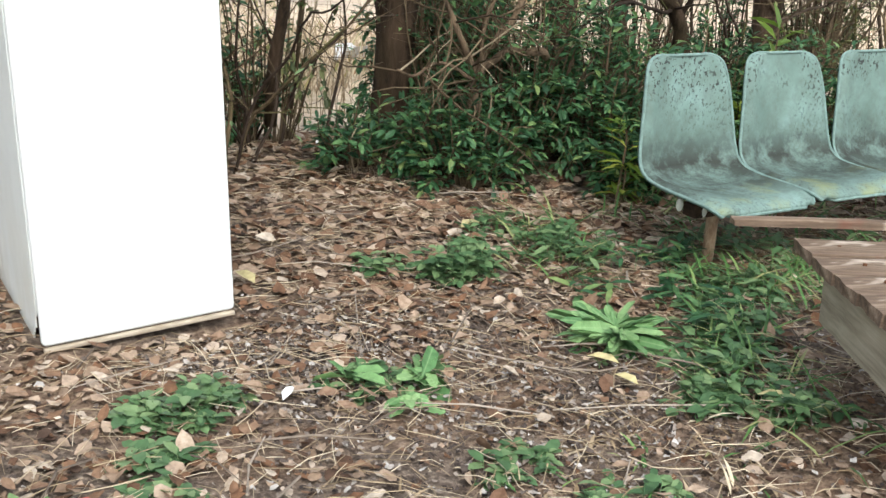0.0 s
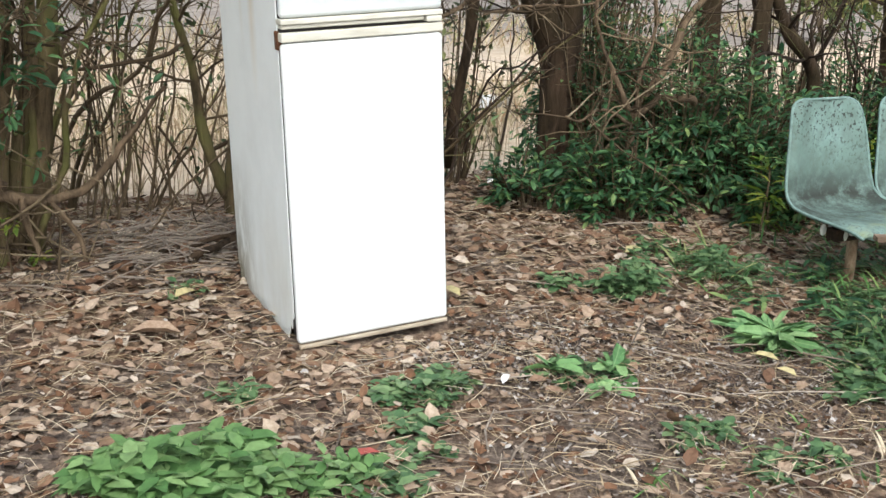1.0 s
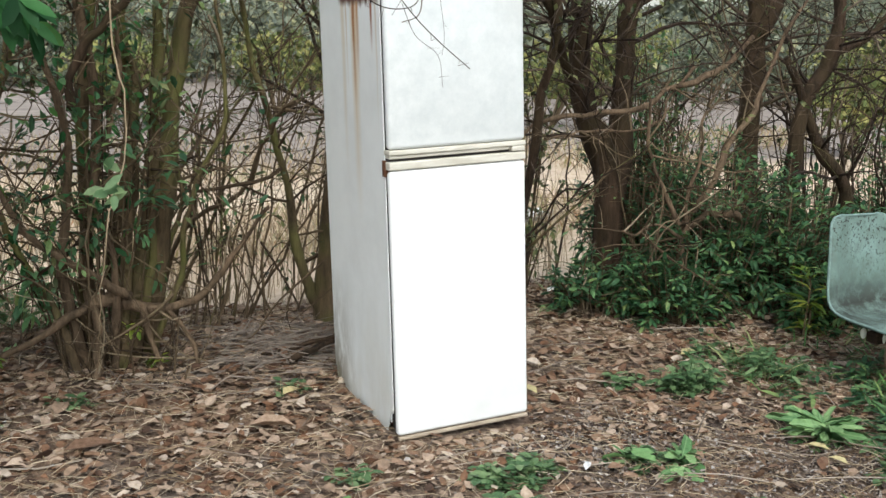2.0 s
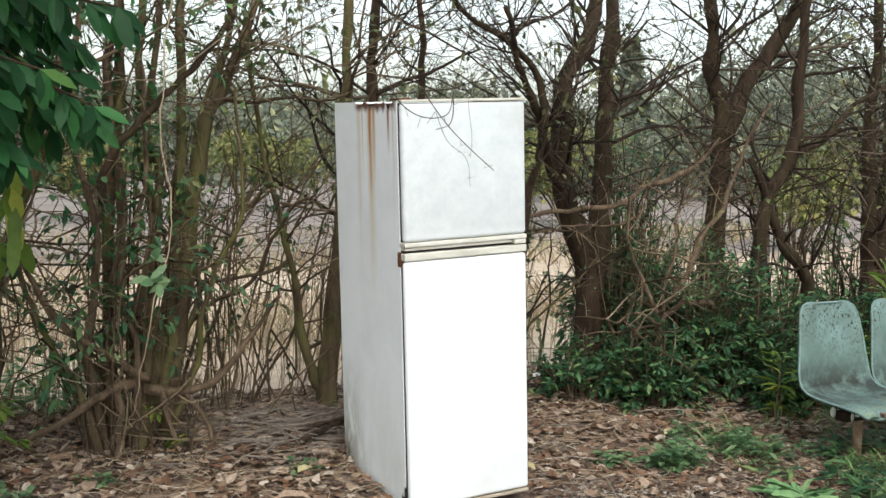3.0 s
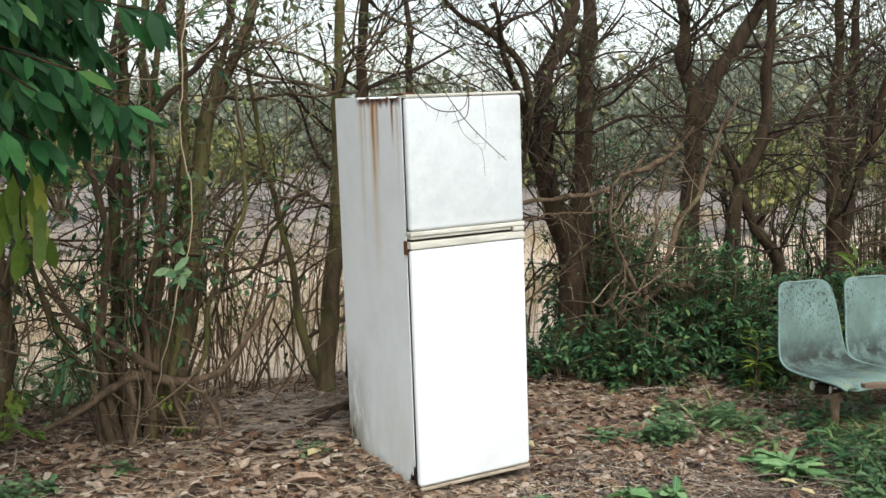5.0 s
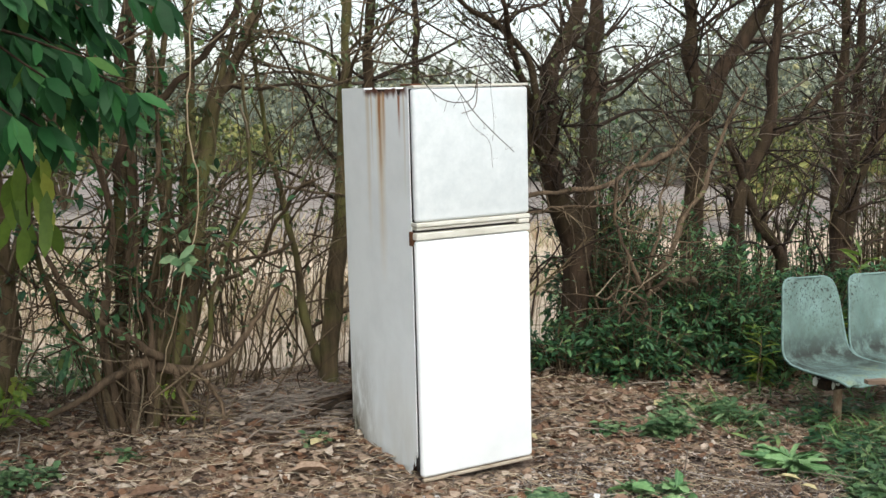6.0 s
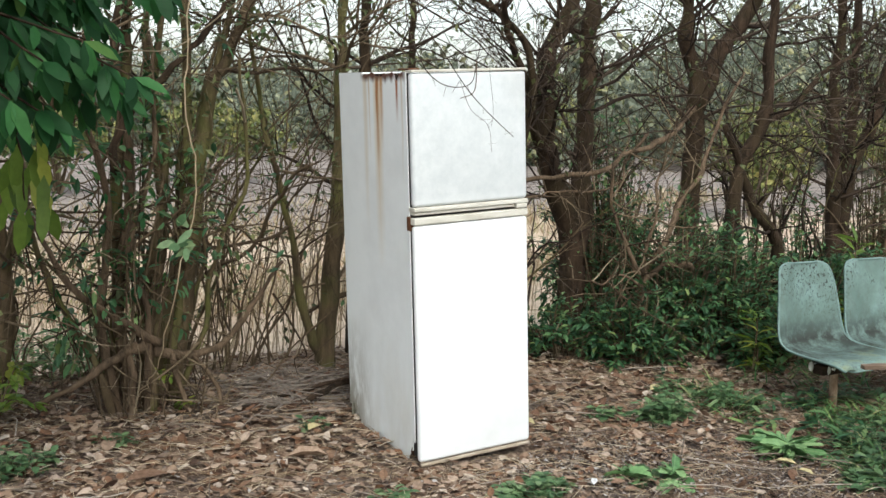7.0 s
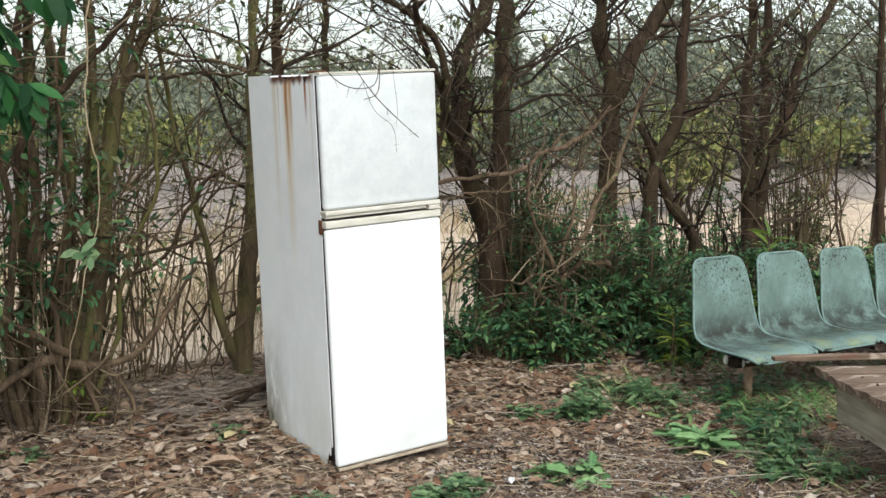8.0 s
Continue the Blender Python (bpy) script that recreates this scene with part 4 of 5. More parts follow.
    line = limb(s, [(-0.17, -0.14, 1.02), (-0.14, -0.16, 1.2), (-0.02, -0.17, 1.36), (0.1, -0.16, 1.5), (0.2, -0.15, 1.6), (0.32, -0.1, 1.73), (0.4, 0.0, 1.95)], 0.016, 0.012, 8, 0.5)
    part("leaning_limb", s, M_BARK, t, "dark crooked leaning limb", True)


build_thicket_clump()
build_shrub(1.95, 1.25, 9, 0.95, 154, "dead brown shrub with upright twigs", 0.35, M_TWIG, 0.0, rad=(0.004, 0.010), kids=(2, 4))
build_shrub(-0.62, 0.75, 3, 0.5, 152, "short dark dead stems in the litter", 0.4, M_TWIG, 0.0, rad=(0.005, 0.008), kids=(1, 2))


def build_dead_branch():
    global ORIGIN
    ORIGIN = Vector((0, 0, 0))
    t = thing("dead_branch", "long grey dead branch propped through the trees", "branch", pose(0, 0, 0))
    r = random.Random(160)
    s, tw, tips = Shape(), Shape(), []
    for pts, a, b in (([(1.05, 1.3, 0.88), (1.29, 1.3, 0.97), (1.77, 1.15, 1.05), (2.08, 1.15, 1.18), (2.57, 1.35, 1.40)], 0.010, 0.016), ([(1.25, 1.2, 0.90), (1.5, 1.25, 0.93), (1.85, 1.1, 1.0), (2.1, 1.2, 1.25)], 0.005, 0.008),
                      ([(1.9, 1.0, 0.45), (2.15, 1.0, 0.85), (2.45, 1.05, 1.25), (2.7, 1.1, 1.6)], 0.020, 0.008), ([(1.9, 0.98, 0.42), (1.75, 0.95, 0.7), (1.68, 0.98, 1.1)], 0.015, 0.006), ([(1.86, 0.9, 0.0), (1.9, 0.92, 0.25), (1.92, 0.95, 0.48), (2.02, 0.9, 0.56), (2.16, 0.86, 0.54)], 0.024, 0.016),
                      ([(1.92, 0.95, 0.48), (1.98, 0.96, 0.8), (2.06, 1.0, 1.1)], 0.013, 0.005), ([(1.92, 0.95, 0.46), (1.7, 0.9, 0.52), (1.5, 0.88, 0.5)], 0.010, 0.004)):
        bent = []
        for p, q in zip(pts, pts[1:]):
            bent += [Vector(p), Vector(p).lerp(Vector(q), 0.5) + rv(r, 0.04)]
        line = limb(s, bent + [Vector(pts[-1])], a, b, 7, 0.4)
        for _ in range(9):
            i = r.randint(2, len(line) - 1)
            grow(tw, tips, line[i], rv(r) + Vector((0, -0.3, 0.2)), r.uniform(0.2, 0.55), 0.005, 1, r, 0.3, 0.0, (2, 4))
    part("limb", s, M_BARKBROWN, t, smooth=True)
    part("twig_tangle", tw, M_TWIG, t)["kind"] = "stuff"


build_dead_branch()


def build_vines():
    """Thin climbing strands that sag from stem to stem."""
    r = random.Random(170)
    for x0, x1, y, n, tag in ((-1.9, 0.1, 0.98, 46, "brown vine strands looping through the thicket"), (0.9, 3.2, 1.2, 14, "brown vine strands looping between the trunks"), (3.0, 5.6, 1.45, 12, "brown vine strands looping between the trunks")):
        t = thing("vine", tag, "vine", pose(*on_ground(x0, y)))
        s = Shape()
        base = on_ground(x0, y)
        for _ in range(n):
            a = Vector((r.uniform(x0, x1), y + r.uniform(-0.15, 0.3), r.uniform(0.25, 1.9)))
            b = a + Vector((r.uniform(-0.9, 0.9), r.uniform(-0.2, 0.2), r.uniform(-0.6, 0.5)))
            m = (a + b) / 2 + Vector((r.uniform(-0.1, 0.1), r.uniform(-0.1, 0.1), r.uniform(-0.3, 0.12)))
            if any(in_cabinet(a.lerp(b, k / 8) - ORIGIN) or in_cabinet(a.lerp(m, k / 4) - ORIGIN) or in_cabinet(m.lerp(b, k / 4) - ORIGIN) for k in range(9)):
                continue
            limb(s, [a - base, (a + m) / 2 + rv(r, 0.06) - base, m - base, (b + m) / 2 + rv(r, 0.06) - base, b - base], r.uniform(0.002, 0.006), 0.002, 4)
        part("strand_tangle", s, M_TWIG, t)["kind"] = "stuff"
    t = thing("hanging_vine", "pale thin vine with a sprig of fresh green leaves", "vine", pose(-0.93, 0.0, 0.0))
    s, lv = Shape(), Shape()
    limb(s, [(0.08, 0.1, 1.95), (0.02, 0.02, 1.6), (0.0, 0, 1.35), (0.03, -0.01, 1.1), (0.01, 0, 0.92), (-0.04, 0, 0.72), (0.0, 0.3, 0.4), (0.06, 0.75, 0.2), (0.1, 0.95, 0.05)], 0.0028, 0.0018, 5, 0.3)
    for i in range(9):
        p = Vector((r.uniform(-0.04, 0.04), r.uniform(-0.03, 0.03), r.uniform(0.86, 0.99)))
        lv.leaf(p, Vector((r.uniform(-1, 1), r.uniform(-0.6, 0.2), r.uniform(-0.8, 0.7))), Vector((0, -1, 0.6)), r.uniform(0.05, 0.085), r.uniform(0.025, 0.035), 0.1, 0.2)
    part("strand", s, M_STRAW, t)
    part("sprig", lv, M_WEED, t, "fresh green leaves", True)


build_vines()


# ---- leafy evergreen bushes ----
def build_bush(x, y, rx, ry, h, count, seed, label, mat=M_DEEP, size=(0.04, 0.085), droop=0.25, aspect=0.42):
    """Sprays of leaves on arching stems, thick at the outside, with gaps."""
    global ORIGIN
    ORIGIN = on_ground(x, y)
    r = random.Random(seed)
    t = thing("bush", label, "bush", pose(*on_ground(x, y)), "evergreen bushes")
    wood, leaves = Shape(), Shape()
    for _ in range(count):
        a, u = r.uniform(0, 6.28), math.sqrt(r.random())
        top = Vector((math.cos(a) * u * rx, math.sin(a) * u * ry, h * r.uniform(0.06, 1.0) * (1.05 - 0.55 * u * u)))
        foot = Vector((math.cos(a) * 0.1, math.sin(a) * 0.08, 0.0))
        mid = foot * 0.4 + top * 0.6 + Vector((0, 0, 0.12 * h)) + rv(r, 0.05)
        line = smooth_line([foot, mid, top], 5)
        if any(in_cabinet(q) for q in line):
            continue
        wood.tube(line, [0.004] * 6 + [0.003] * 3 + [0.0018] * (len(line) - 9), 3)
        n = len(line)
        for k in range(n // 3, n):
            d = (line[k] - line[k - 1]).normalized()
            for s in (-1, 1):
                side = d.cross(Vector((0, 0, 1)))
                side = side.normalized() if side.length > 0.01 else Vector((1, 0, 0))
                ln = r.uniform(*size)
                leaves.leaf(line[k] + rv(r, 0.015), d * 0.7 + side * s * r.uniform(0.5, 1.1) + Vector((0, 0, r.uniform(-0.35, 0.2))), Vector((0, 0, 1)) + rv(r, 0.45), ln, ln * aspect, 0.12, droop)
        leaves.leaf(line[-1], d + rv(r, 0.3), Vector((0, 0, 1)), ln, ln * aspect, 0.12, droop)
    part("stem_tangle", wood, M_TWIG, t)["kind"] = "stuff"
    part("leaves", leaves, mat, t)["kind"] = "stuff"
    return t


for i, (x, y, rx, ry, h, n) in enumerate([(1.52, 1.12, 0.26, 0.22, 0.32, 70), (1.85, 0.92, 0.36, 0.26, 0.50, 170), (2.2, 1.05, 0.42, 0.3, 0.92, 260), (2.55, 0.95, 0.4, 0.3, 0.75, 220), (2.05, 1.55, 0.35, 0.25, 1.05, 150),
                                          (2.6, 0.62, 0.4, 0.2, 0.40, 140), (3.2, 0.95, 0.5, 0.3, 0.62, 200), (3.8, 0.9, 0.5, 0.3, 0.55, 170), (4.5, 0.95, 0.5, 0.3, 0.55, 150), (1.2, 1.75, 0.3, 0.25, 0.7, 70)]):
    build_bush(x, y, rx, ry, h, int(n * 0.9), 200 + i, "dark green evergreen bush under the trees", M_DEEP, (0.03, 0.062))
build_bush(2.3, 1.75, 0.5, 0.25, 1.35, 190, 241, "dense dark evergreen bush behind the trunks", M_DEEP, (0.03, 0.06))
for x, y, rx, h, n, k in ((4.35, 2.0, 0.45, 0.95, 110, 242), (5.05, 2.0, 0.5, 1.05, 120, 243), (3.35, 1.95, 0.4, 0.7, 70, 244)):
    build_bush(x, y, rx, 0.25, h, n, k, "dull green bush behind the trunks", M_OLIVE if k % 2 else M_DEEP, (0.03, 0.06))
build_bush(2.28, 0.55, 0.11, 0.08, 0.40, 3, 230, "sprig of long yellow-green leaves", M_LIME, (0.07, 0.11), 0.6, 0.22)
build_bush(-1.45, 1.1, 0.4, 0.22, 1.9, 16, 234, "dull green leaves climbing through the thicket", M_OLIVE, (0.03, 0.07))
build_bush(-0.75, 1.1, 0.35, 0.22, 1.8, 18, 235, "dull green leaves climbing through the thicket", M_OLIVE, (0.03, 0.06))
build_bush(-0.2, 1.5, 0.4, 0.2, 1.7, 12, 236, "sparse dull leaves on thin stems", M_OLIVE, (0.03, 0.055))
build_bush(1.3, 1.6, 0.35, 0.2, 1.6, 36, 237, "sparse dull leaves on thin stems", M_OLIVE, (0.03, 0.055))
build_bush(3.4, 1.7, 0.6, 0.25, 1.8, 60, 238, "sparse dull leaves on thin stems", M_OLIVE, (0.03, 0.055))
build_bush(4.8, 1.8, 0.6, 0.25, 1.9, 60, 239, "sparse dull leaves on thin stems", M_OLIVE, (0.03, 0.055))
build_bush(-0.85, 1.05, 0.35, 0.2, 1.6, 16, 231, "sparse dark leaves among mossy stems", M_DEEP, (0.05, 0.09))
build_bush(3.25, 0.72, 0.14, 0.1, 0.62, 7, 240, "sprig of long bright green leaves behind the seats", M_LIME, (0.10, 0.17), 0.4, 0.22)
build_bush(-0.62, 0.9, 0.2, 0.1, 0.40, 5, 232, "pale yellow-green leaves low in the thicket", M_LIME, (0.03, 0.05))
build_bush(-1.5, 0.95, 0.35, 0.25, 0.35, 10, 233, "low yellow-green weeds at the foot of the thicket", M_LIME, (0.05, 0.09))


# ---- broad-leaved evergreen hanging over the path ----
def build_evergreen():
    r = random.Random(55)
    t = thing("evergreen_tree", "broad-leaved evergreen with hanging glossy dark leaves", "tree", pose(*on_ground(-2.1, 0.05)))
    trunk, leaves = Shape(), Shape()
    limb(trunk, [(0, 0, -0.03), (0.03, -0.02, 0.8), (0.06, -0.04, 1.6), (0.02, 0.0, 2.8)], 0.06, 0.02, 9, 0.2)
    for _ in range(165):
        z0 = r.uniform(1.42, 2.12)
        end = Vector((r.uniform(-0.4, 0.98), r.uniform(-0.7, 0.45), z0 + r.uniform(-0.3, 0.15)))
        if end.x > 0.35 + (z0 - 1.25) * 1.6:
            end.x = 0.35 + (z0 - 1.25) * 1.6
        line = limb(trunk, [Vector((0.05, -0.03, z0 - 0.1)), end * 0.5 + Vector((0.03, 0, z0 * 0.5 + 0.1)), end], 0.008, 0.003, 5)
        for k in range(len(line) // 3, len(line)):
            for _ in range(5):
                d = (line[k] - line[k - 1]).normalized() * 0.5 + rv(r, 0.6) + Vector((0, 0, -0.75))
                ln = r.uniform(0.08, 0.14)
                leaves.leaf(line[k], d, Vector((0, -1, 0.5)) + rv(r, 0.5), ln, ln * r.uniform(0.3, 0.4), 0.1, 0.15)
    part("trunk", trunk, M_BARK, t, smooth=True)
    part("crown", leaves, M_GLOSS, t, "glossy pointed dark green leaves", True)["kind"] = "stuff"
    lime = Shape()
    for _ in range(18):
        p = Vector((r.uniform(0.62, 0.80), r.uniform(0.15, 0.4), r.uniform(0.98, 1.28)))
        lime.leaf(p, rv(r, 0.3) + Vector((0, 0, -1)), Vector((0, -1, 0.3)) + rv(r, 0.4), r.uniform(0.12, 0.18), 0.05, 0.1, 0.1)
    shoot = Shape()
    limb(shoot, [(0.05, 0, 1.5), (0.4, 0.2, 1.45), (0.68, 0.28, 1.25), (0.72, 0.28, 1.0)], 0.007, 0.003, 5)
    part("twig", shoot, M_BARK, t)
    part("young_leaves", lime, M_LIME, t, "long yellow-green young leaves", True)


build_evergreen()


# ---- twigs lying over the refrigerator ----
def build_hanging_twigs():
    """A dead spray on a long limb of the evergreen, hanging in front of the freezer door."""
    t = thing("hanging_twig", "dry bent twig hanging before the freezer door", "twig", pose(-2.07, 0.03, 2.15))
    s = Shape()
    o = Vector((-2.07, 0.03, 2.15))
    eye, k = Vector((-2.171, -3.722, 1.372)), 0.78
    r = random.Random(5)
    for pts, r0 in (([(0.0, 0.2, 1.72), (-0.06, -0.03, 1.53), (0.01, -0.03, 1.46), (0.09, -0.03, 1.44), (0.16, -0.03, 1.46), (0.18, -0.03, 1.54), (0.22, -0.03, 1.7)], 0.0026),
                    ([(-0.06, 0.0, 1.72), (0.04, -0.04, 1.55), (0.14, -0.04, 1.43), (0.24, -0.045, 1.34), (0.35, -0.04, 1.26)], 0.0026),
                    ([(0.18, -0.03, 1.54), (0.17, -0.035, 1.43), (0.11, -0.035, 1.40)], 0.0026),
                    ([(0.11, -0.03, 1.46), (0.16, -0.03, 1.36), (0.24, -0.03, 1.30), (0.26, -0.03, 1.20)], 0.0011),
                    ([(0.24, 0.0, 1.65), (0.24, -0.03, 1.50), (0.26, -0.03, 1.37), (0.255, -0.03, 1.30)], 0.0010)):
        line = [eye + (Vector(p) - eye) * k - o for p in pts]
        if pts[0][2] > 1.6:
            line = [Vector((1.52, -0.86, -0.10)), line[0] * 0.5 + Vector((0.76, -0.43, -0.02))] + line
        line = limb(s, line, r0 * 0.72, r0 * 0.45, 5)
        for q in line[10::6]:
            s.tube([q, q + rv(r, 0.012) + Vector((0, 0, -0.006)), q + rv(r, 0.02) + Vector((0, 0, -0.016))], [r0 * 0.4, r0 * 0.35, r0 * 0.2], 3)
    limb(s, [(0, 0, 0), (0.6, -0.3, 0.12), (1.2, -0.65, 0.02), (1.6, -0.9, -0.12)], 0.012, 0.004, 6)
    part("stem", s, M_TWIGDARK, t)


build_hanging_twigs()


# ---- leaf litter ----
def in_fridge(x, y):
    return -0.02 < x < 0.54 and -0.03 < y < 0.61


def build_litter():
    r = random.Random(7)
    litter = thing("leaf_litter", "thick carpet of curled brown fallen leaves", "leaves", kind="stuff")
    s = Shape()

    def dead(shape, p, size):
        a = r.uniform(0, 6.28)
        d = Vector((math.cos(a), math.sin(a), r.uniform(-0.25, 0.35)))
        up = Vector((0, 0, 1)) + rv(r, 0.55)
        shape.leaf(p, d, up, size, size * r.uniform(0.42, 0.8), r.uniform(-0.25, 0.35), r.uniform(-0.35, 0.5), r.uniform(0.3, 0.5))

    n = 0
    while n < 30000:
        x, y = r.uniform(-3.0, 4.2), r.uniform(-2.6, 2.1)
        dens = 0.4 + 0.6 * (noise.noise(Vector((x * 1.3, y * 1.3, 4))) * 0.5 + 0.5)
        bare = 0.5 < x < 1.6 and -1.2 < y < -0.4
        if y < -0.5:
            dens *= 0.8 if x < 0.4 else 0.5
        if bare:
            dens *= 0.6
        if r.random() > dens or in_fridge(x, y):
            continue
        size = r.uniform(0.02, 0.07) * (1.05 if y > 0.1 else 0.85) * (0.6 if bare else 1)
        p = on_ground(x, y, r.uniform(0.002, 0.025))
        if r.random() < 0.68:
            s.crumpled(p, size, r)
        else:
            dead(s, p, size)
        n += 1
    for _ in range(16000):
        a, d = r.uniform(0, 6.28), 2.2 + abs(r.gauss(0, 2.6))
        x, y = 0.4 + math.cos(a) * d * 1.25, -0.9 + math.sin(a) * d
        if y > 1.9 or in_fridge(x, y) or -1.2 < x - 0.4 < 1.6 and -2.0 < y < 1.2:
            continue
        s.crumpled(on_ground(x, y, r.uniform(0.002, 0.02)), r.uniform(0.03, 0.08), r)
    part("leaves", s, M_DEAD, litter)["kind"] = "stuff"
    shapes = []
    for k in range(12):
        one = Shape()
        if k % 2:
            one.crumpled(Vector((0, 0, 0)), r.uniform(0.04, 0.065), r)
        else:
            dead(one, Vector((0, 0, 0)), r.uniform(0.045, 0.07))
        shapes.append(one.mesh("fallen_leaf", M_TAN))
    for k in range(290):
        x, y = (r.uniform(-1.7, 2.3), r.uniform(-1.5, 1.1)) if k < 200 else (r.uniform(0.6, 2.2), r.uniform(-0.9, 0.7))
        if in_fridge(x, y):
            continue
        leaf = new("fallen_leaf", shapes[k % 12])
        leaf.parent = litter
        leaf.matrix_basis = pose(*on_ground(x, y, r.uniform(0.012, 0.03)), r.uniform(-20, 20), r.uniform(-20, 20), r.uniform(0, 360))
    straw = tagged(new("straw"), "scattered dry straw and needles", "straw", kind="stuff")
    s = Shape()
    for _ in range(13000):
        x, y = r.uniform(-2.8, 3.4), r.uniform(-2.4, 1.7)
        if in_fridge(x, y):
            continue
        a, ln = r.uniform(0, 6.28), r.uniform(0.04, 0.16)
        d = Vector((math.cos(a), math.sin(a), 0)) * ln / 2
        p = on_ground(x, y, r.uniform(0.006, 0.03))
        bend = Vector((-d.y, d.x, 0)) * r.uniform(-0.25, 0.25) + Vector((0, 0, r.uniform(0, 0.012)))
        rr = r.uniform(0.0006, 0.0015)
        s.tube([p - d, p + bend, p + d + Vector((0, 0, r.uniform(-0.01, 0.02)))], [rr, rr, rr * 0.6], 3)
    part("stalk_cover", s, M_STRAW, straw)["kind"] = "stuff"
    pile = tagged(new("brushwood_pile"), "heap of grey dead brushwood behind the refrigerator", "brushwood")
    for _ in range(290):
        s = Shape()
        x, y = r.gauss(-0.12, 0.24), r.gauss(0.95, 0.2)
        if in_fridge(x, y):
            continue
        h = 0.10 * math.exp(-((x + 0.1) ** 2 / 0.12 + (y - 1.0) ** 2 / 0.08))
        a, ln = r.gauss(0.3, 1.3), r.uniform(0.08, 0.34)
        d = Vector((math.cos(a), math.sin(a), r.uniform(-0.2, 0.25))) * ln / 2
        p = on_ground(x, y, 0.008 + h * r.random())
        rr = r.uniform(0.001, 0.0036)
        s.tube([p - d, p + rv(r, 0.015), p + d], [rr, rr, rr * 0.5], 4)
        part("stick", s, M_BRUSH, pile)
    s = Shape()
    limb(s, [on_ground(-0.14, 0.78, 0.03), on_ground(0.04, 0.84, 0.06), on_ground(0.22, 0.92, 0.08)], 0.014, 0.02, 8, 0.2)
    limb(s, [on_ground(-0.22, 0.90, 0.03), on_ground(0.0, 0.86, 0.07), on_ground(0.16, 0.84, 0.10)], 0.007, 0.012, 8, 0.2)
    part("branch", s, M_BARK, pile, "thick dark dead branch", True)
    chips = tagged(new("bark_chips"), "pale and dark chips of bark on bare mulch", "chips", kind="stuff")
    s = Shape()
    for _ in range(9500):
        k = r.random()
        x, y = (r.gauss(0.62, 0.22), r.gauss(-0.28, 0.16)) if k < 0.25 else (r.gauss(1.0, 0.4), r.gauss(-0.85, 0.28)) if k < 0.6 else (r.uniform(-1.8, 2.2), r.uniform(-2.2, 1.3))
        if in_fridge(x, y):
            continue
        s.crumpled(on_ground(x, y, r.uniform(0.004, 0.016)), r.uniform(0.006, 0.026), r)
    part("flakes", s, M_CHIP, chips)["kind"] = "stuff"
    twigs = tagged(new("fallen_twigs"), "loose dead twigs strewn over the ground", "twigs", kind="stuff")
    s = Shape()
    for _ in range(420):
        x, y = r.uniform(-2.4, 3.6), r.uniform(-2.4, 1.6)
        if in_fridge(x, y):
            continue
        a, ln = r.uniform(0, 6.28), r.uniform(0.15, 0.5)
        d = Vector((math.cos(a), math.sin(a), r.uniform(-0.05, 0.12))) * ln / 2
        p = on_ground(x, y, 0.025)
        rr = r.uniform(0.0012, 0.0035)
        s.tube([p - d, p + rv(r, 0.02), p + d], [rr, rr, rr * 0.5], 4)
    part("sticks", s, M_PALE, twigs)["kind"] = "stuff"


def single_leaf_material():
    m, n, l, b = shader("large_fallen_leaf", 0.85, 0.15)
    col = ramp(n, l, n.new("ShaderNodeObjectInfo").outputs["Random"], [(0.0, (0.15, 0.085, 0.055)), (0.4, (0.27, 0.18, 0.125)), (0.8, (0.39, 0.295, 0.22)), (1.0, (0.50, 0.43, 0.35))])
    nz = noise_tex(n, l, coords(n), 70, 4)
    l.new(mix(n, l, 1.0, col, ramp(n, l, nz, [(0.3, (0.6, 0.55, 0.5)), (0.65, (1, 1, 1))]), "MULTIPLY"), b.inputs["Base Color"])
    bump(n, l, b, nz, 0.4, 0.003)
    return m


M_TAN = single_leaf_material()
build_litter()


# ---- weeds ----
def build_rosette(x, y, radius, count, seed, label, mat=M_ROSETTE, aspect=0.27, rise=0.5, name="rosette_weed"):
    """Long leaves spreading from one crown."""
    r = random.Random(seed)
    t = thing(name, label, "weed", pose(*on_ground(x, y)))
    mesh_pool = [Shape() for _ in range(8)]
    for k, s in enumerate(mesh_pool):
        ln = radius * (0.5 + 0.075 * k)
        s.leaf(Vector((0, 0, 0)), Vector((1, 0, 0)), Vector((0, 0, 1)), ln, max(0.022, ln * aspect), r.uniform(-0.05, 0.2), r.uniform(0.05, 0.45), 0.6)
    pool = [s.mesh("leaf", mat, True) for s in mesh_pool]
    for i in range(count):
        k = min(7, int(8 * i / count) + r.choice((0, 0, 1)))
        lift = (62 - 6.8 * k) * rise * 1.6 + r.uniform(-10, 14)
        q = r.uniform(0.5, 1.08)
        leaf = new("leaf", pool[k])
        leaf.parent = t
        leaf.matrix_basis = pose(r.uniform(-0.025, 0.025), r.uniform(-0.025, 0.025), 0.012 + r.uniform(0, 0.03), r.uniform(-50, 50), -min(75, max(2, lift + r.uniform(-12, 16))), r.uniform(0, 360)) @ Matrix.Diagonal((q, q, q, 1))
    return t


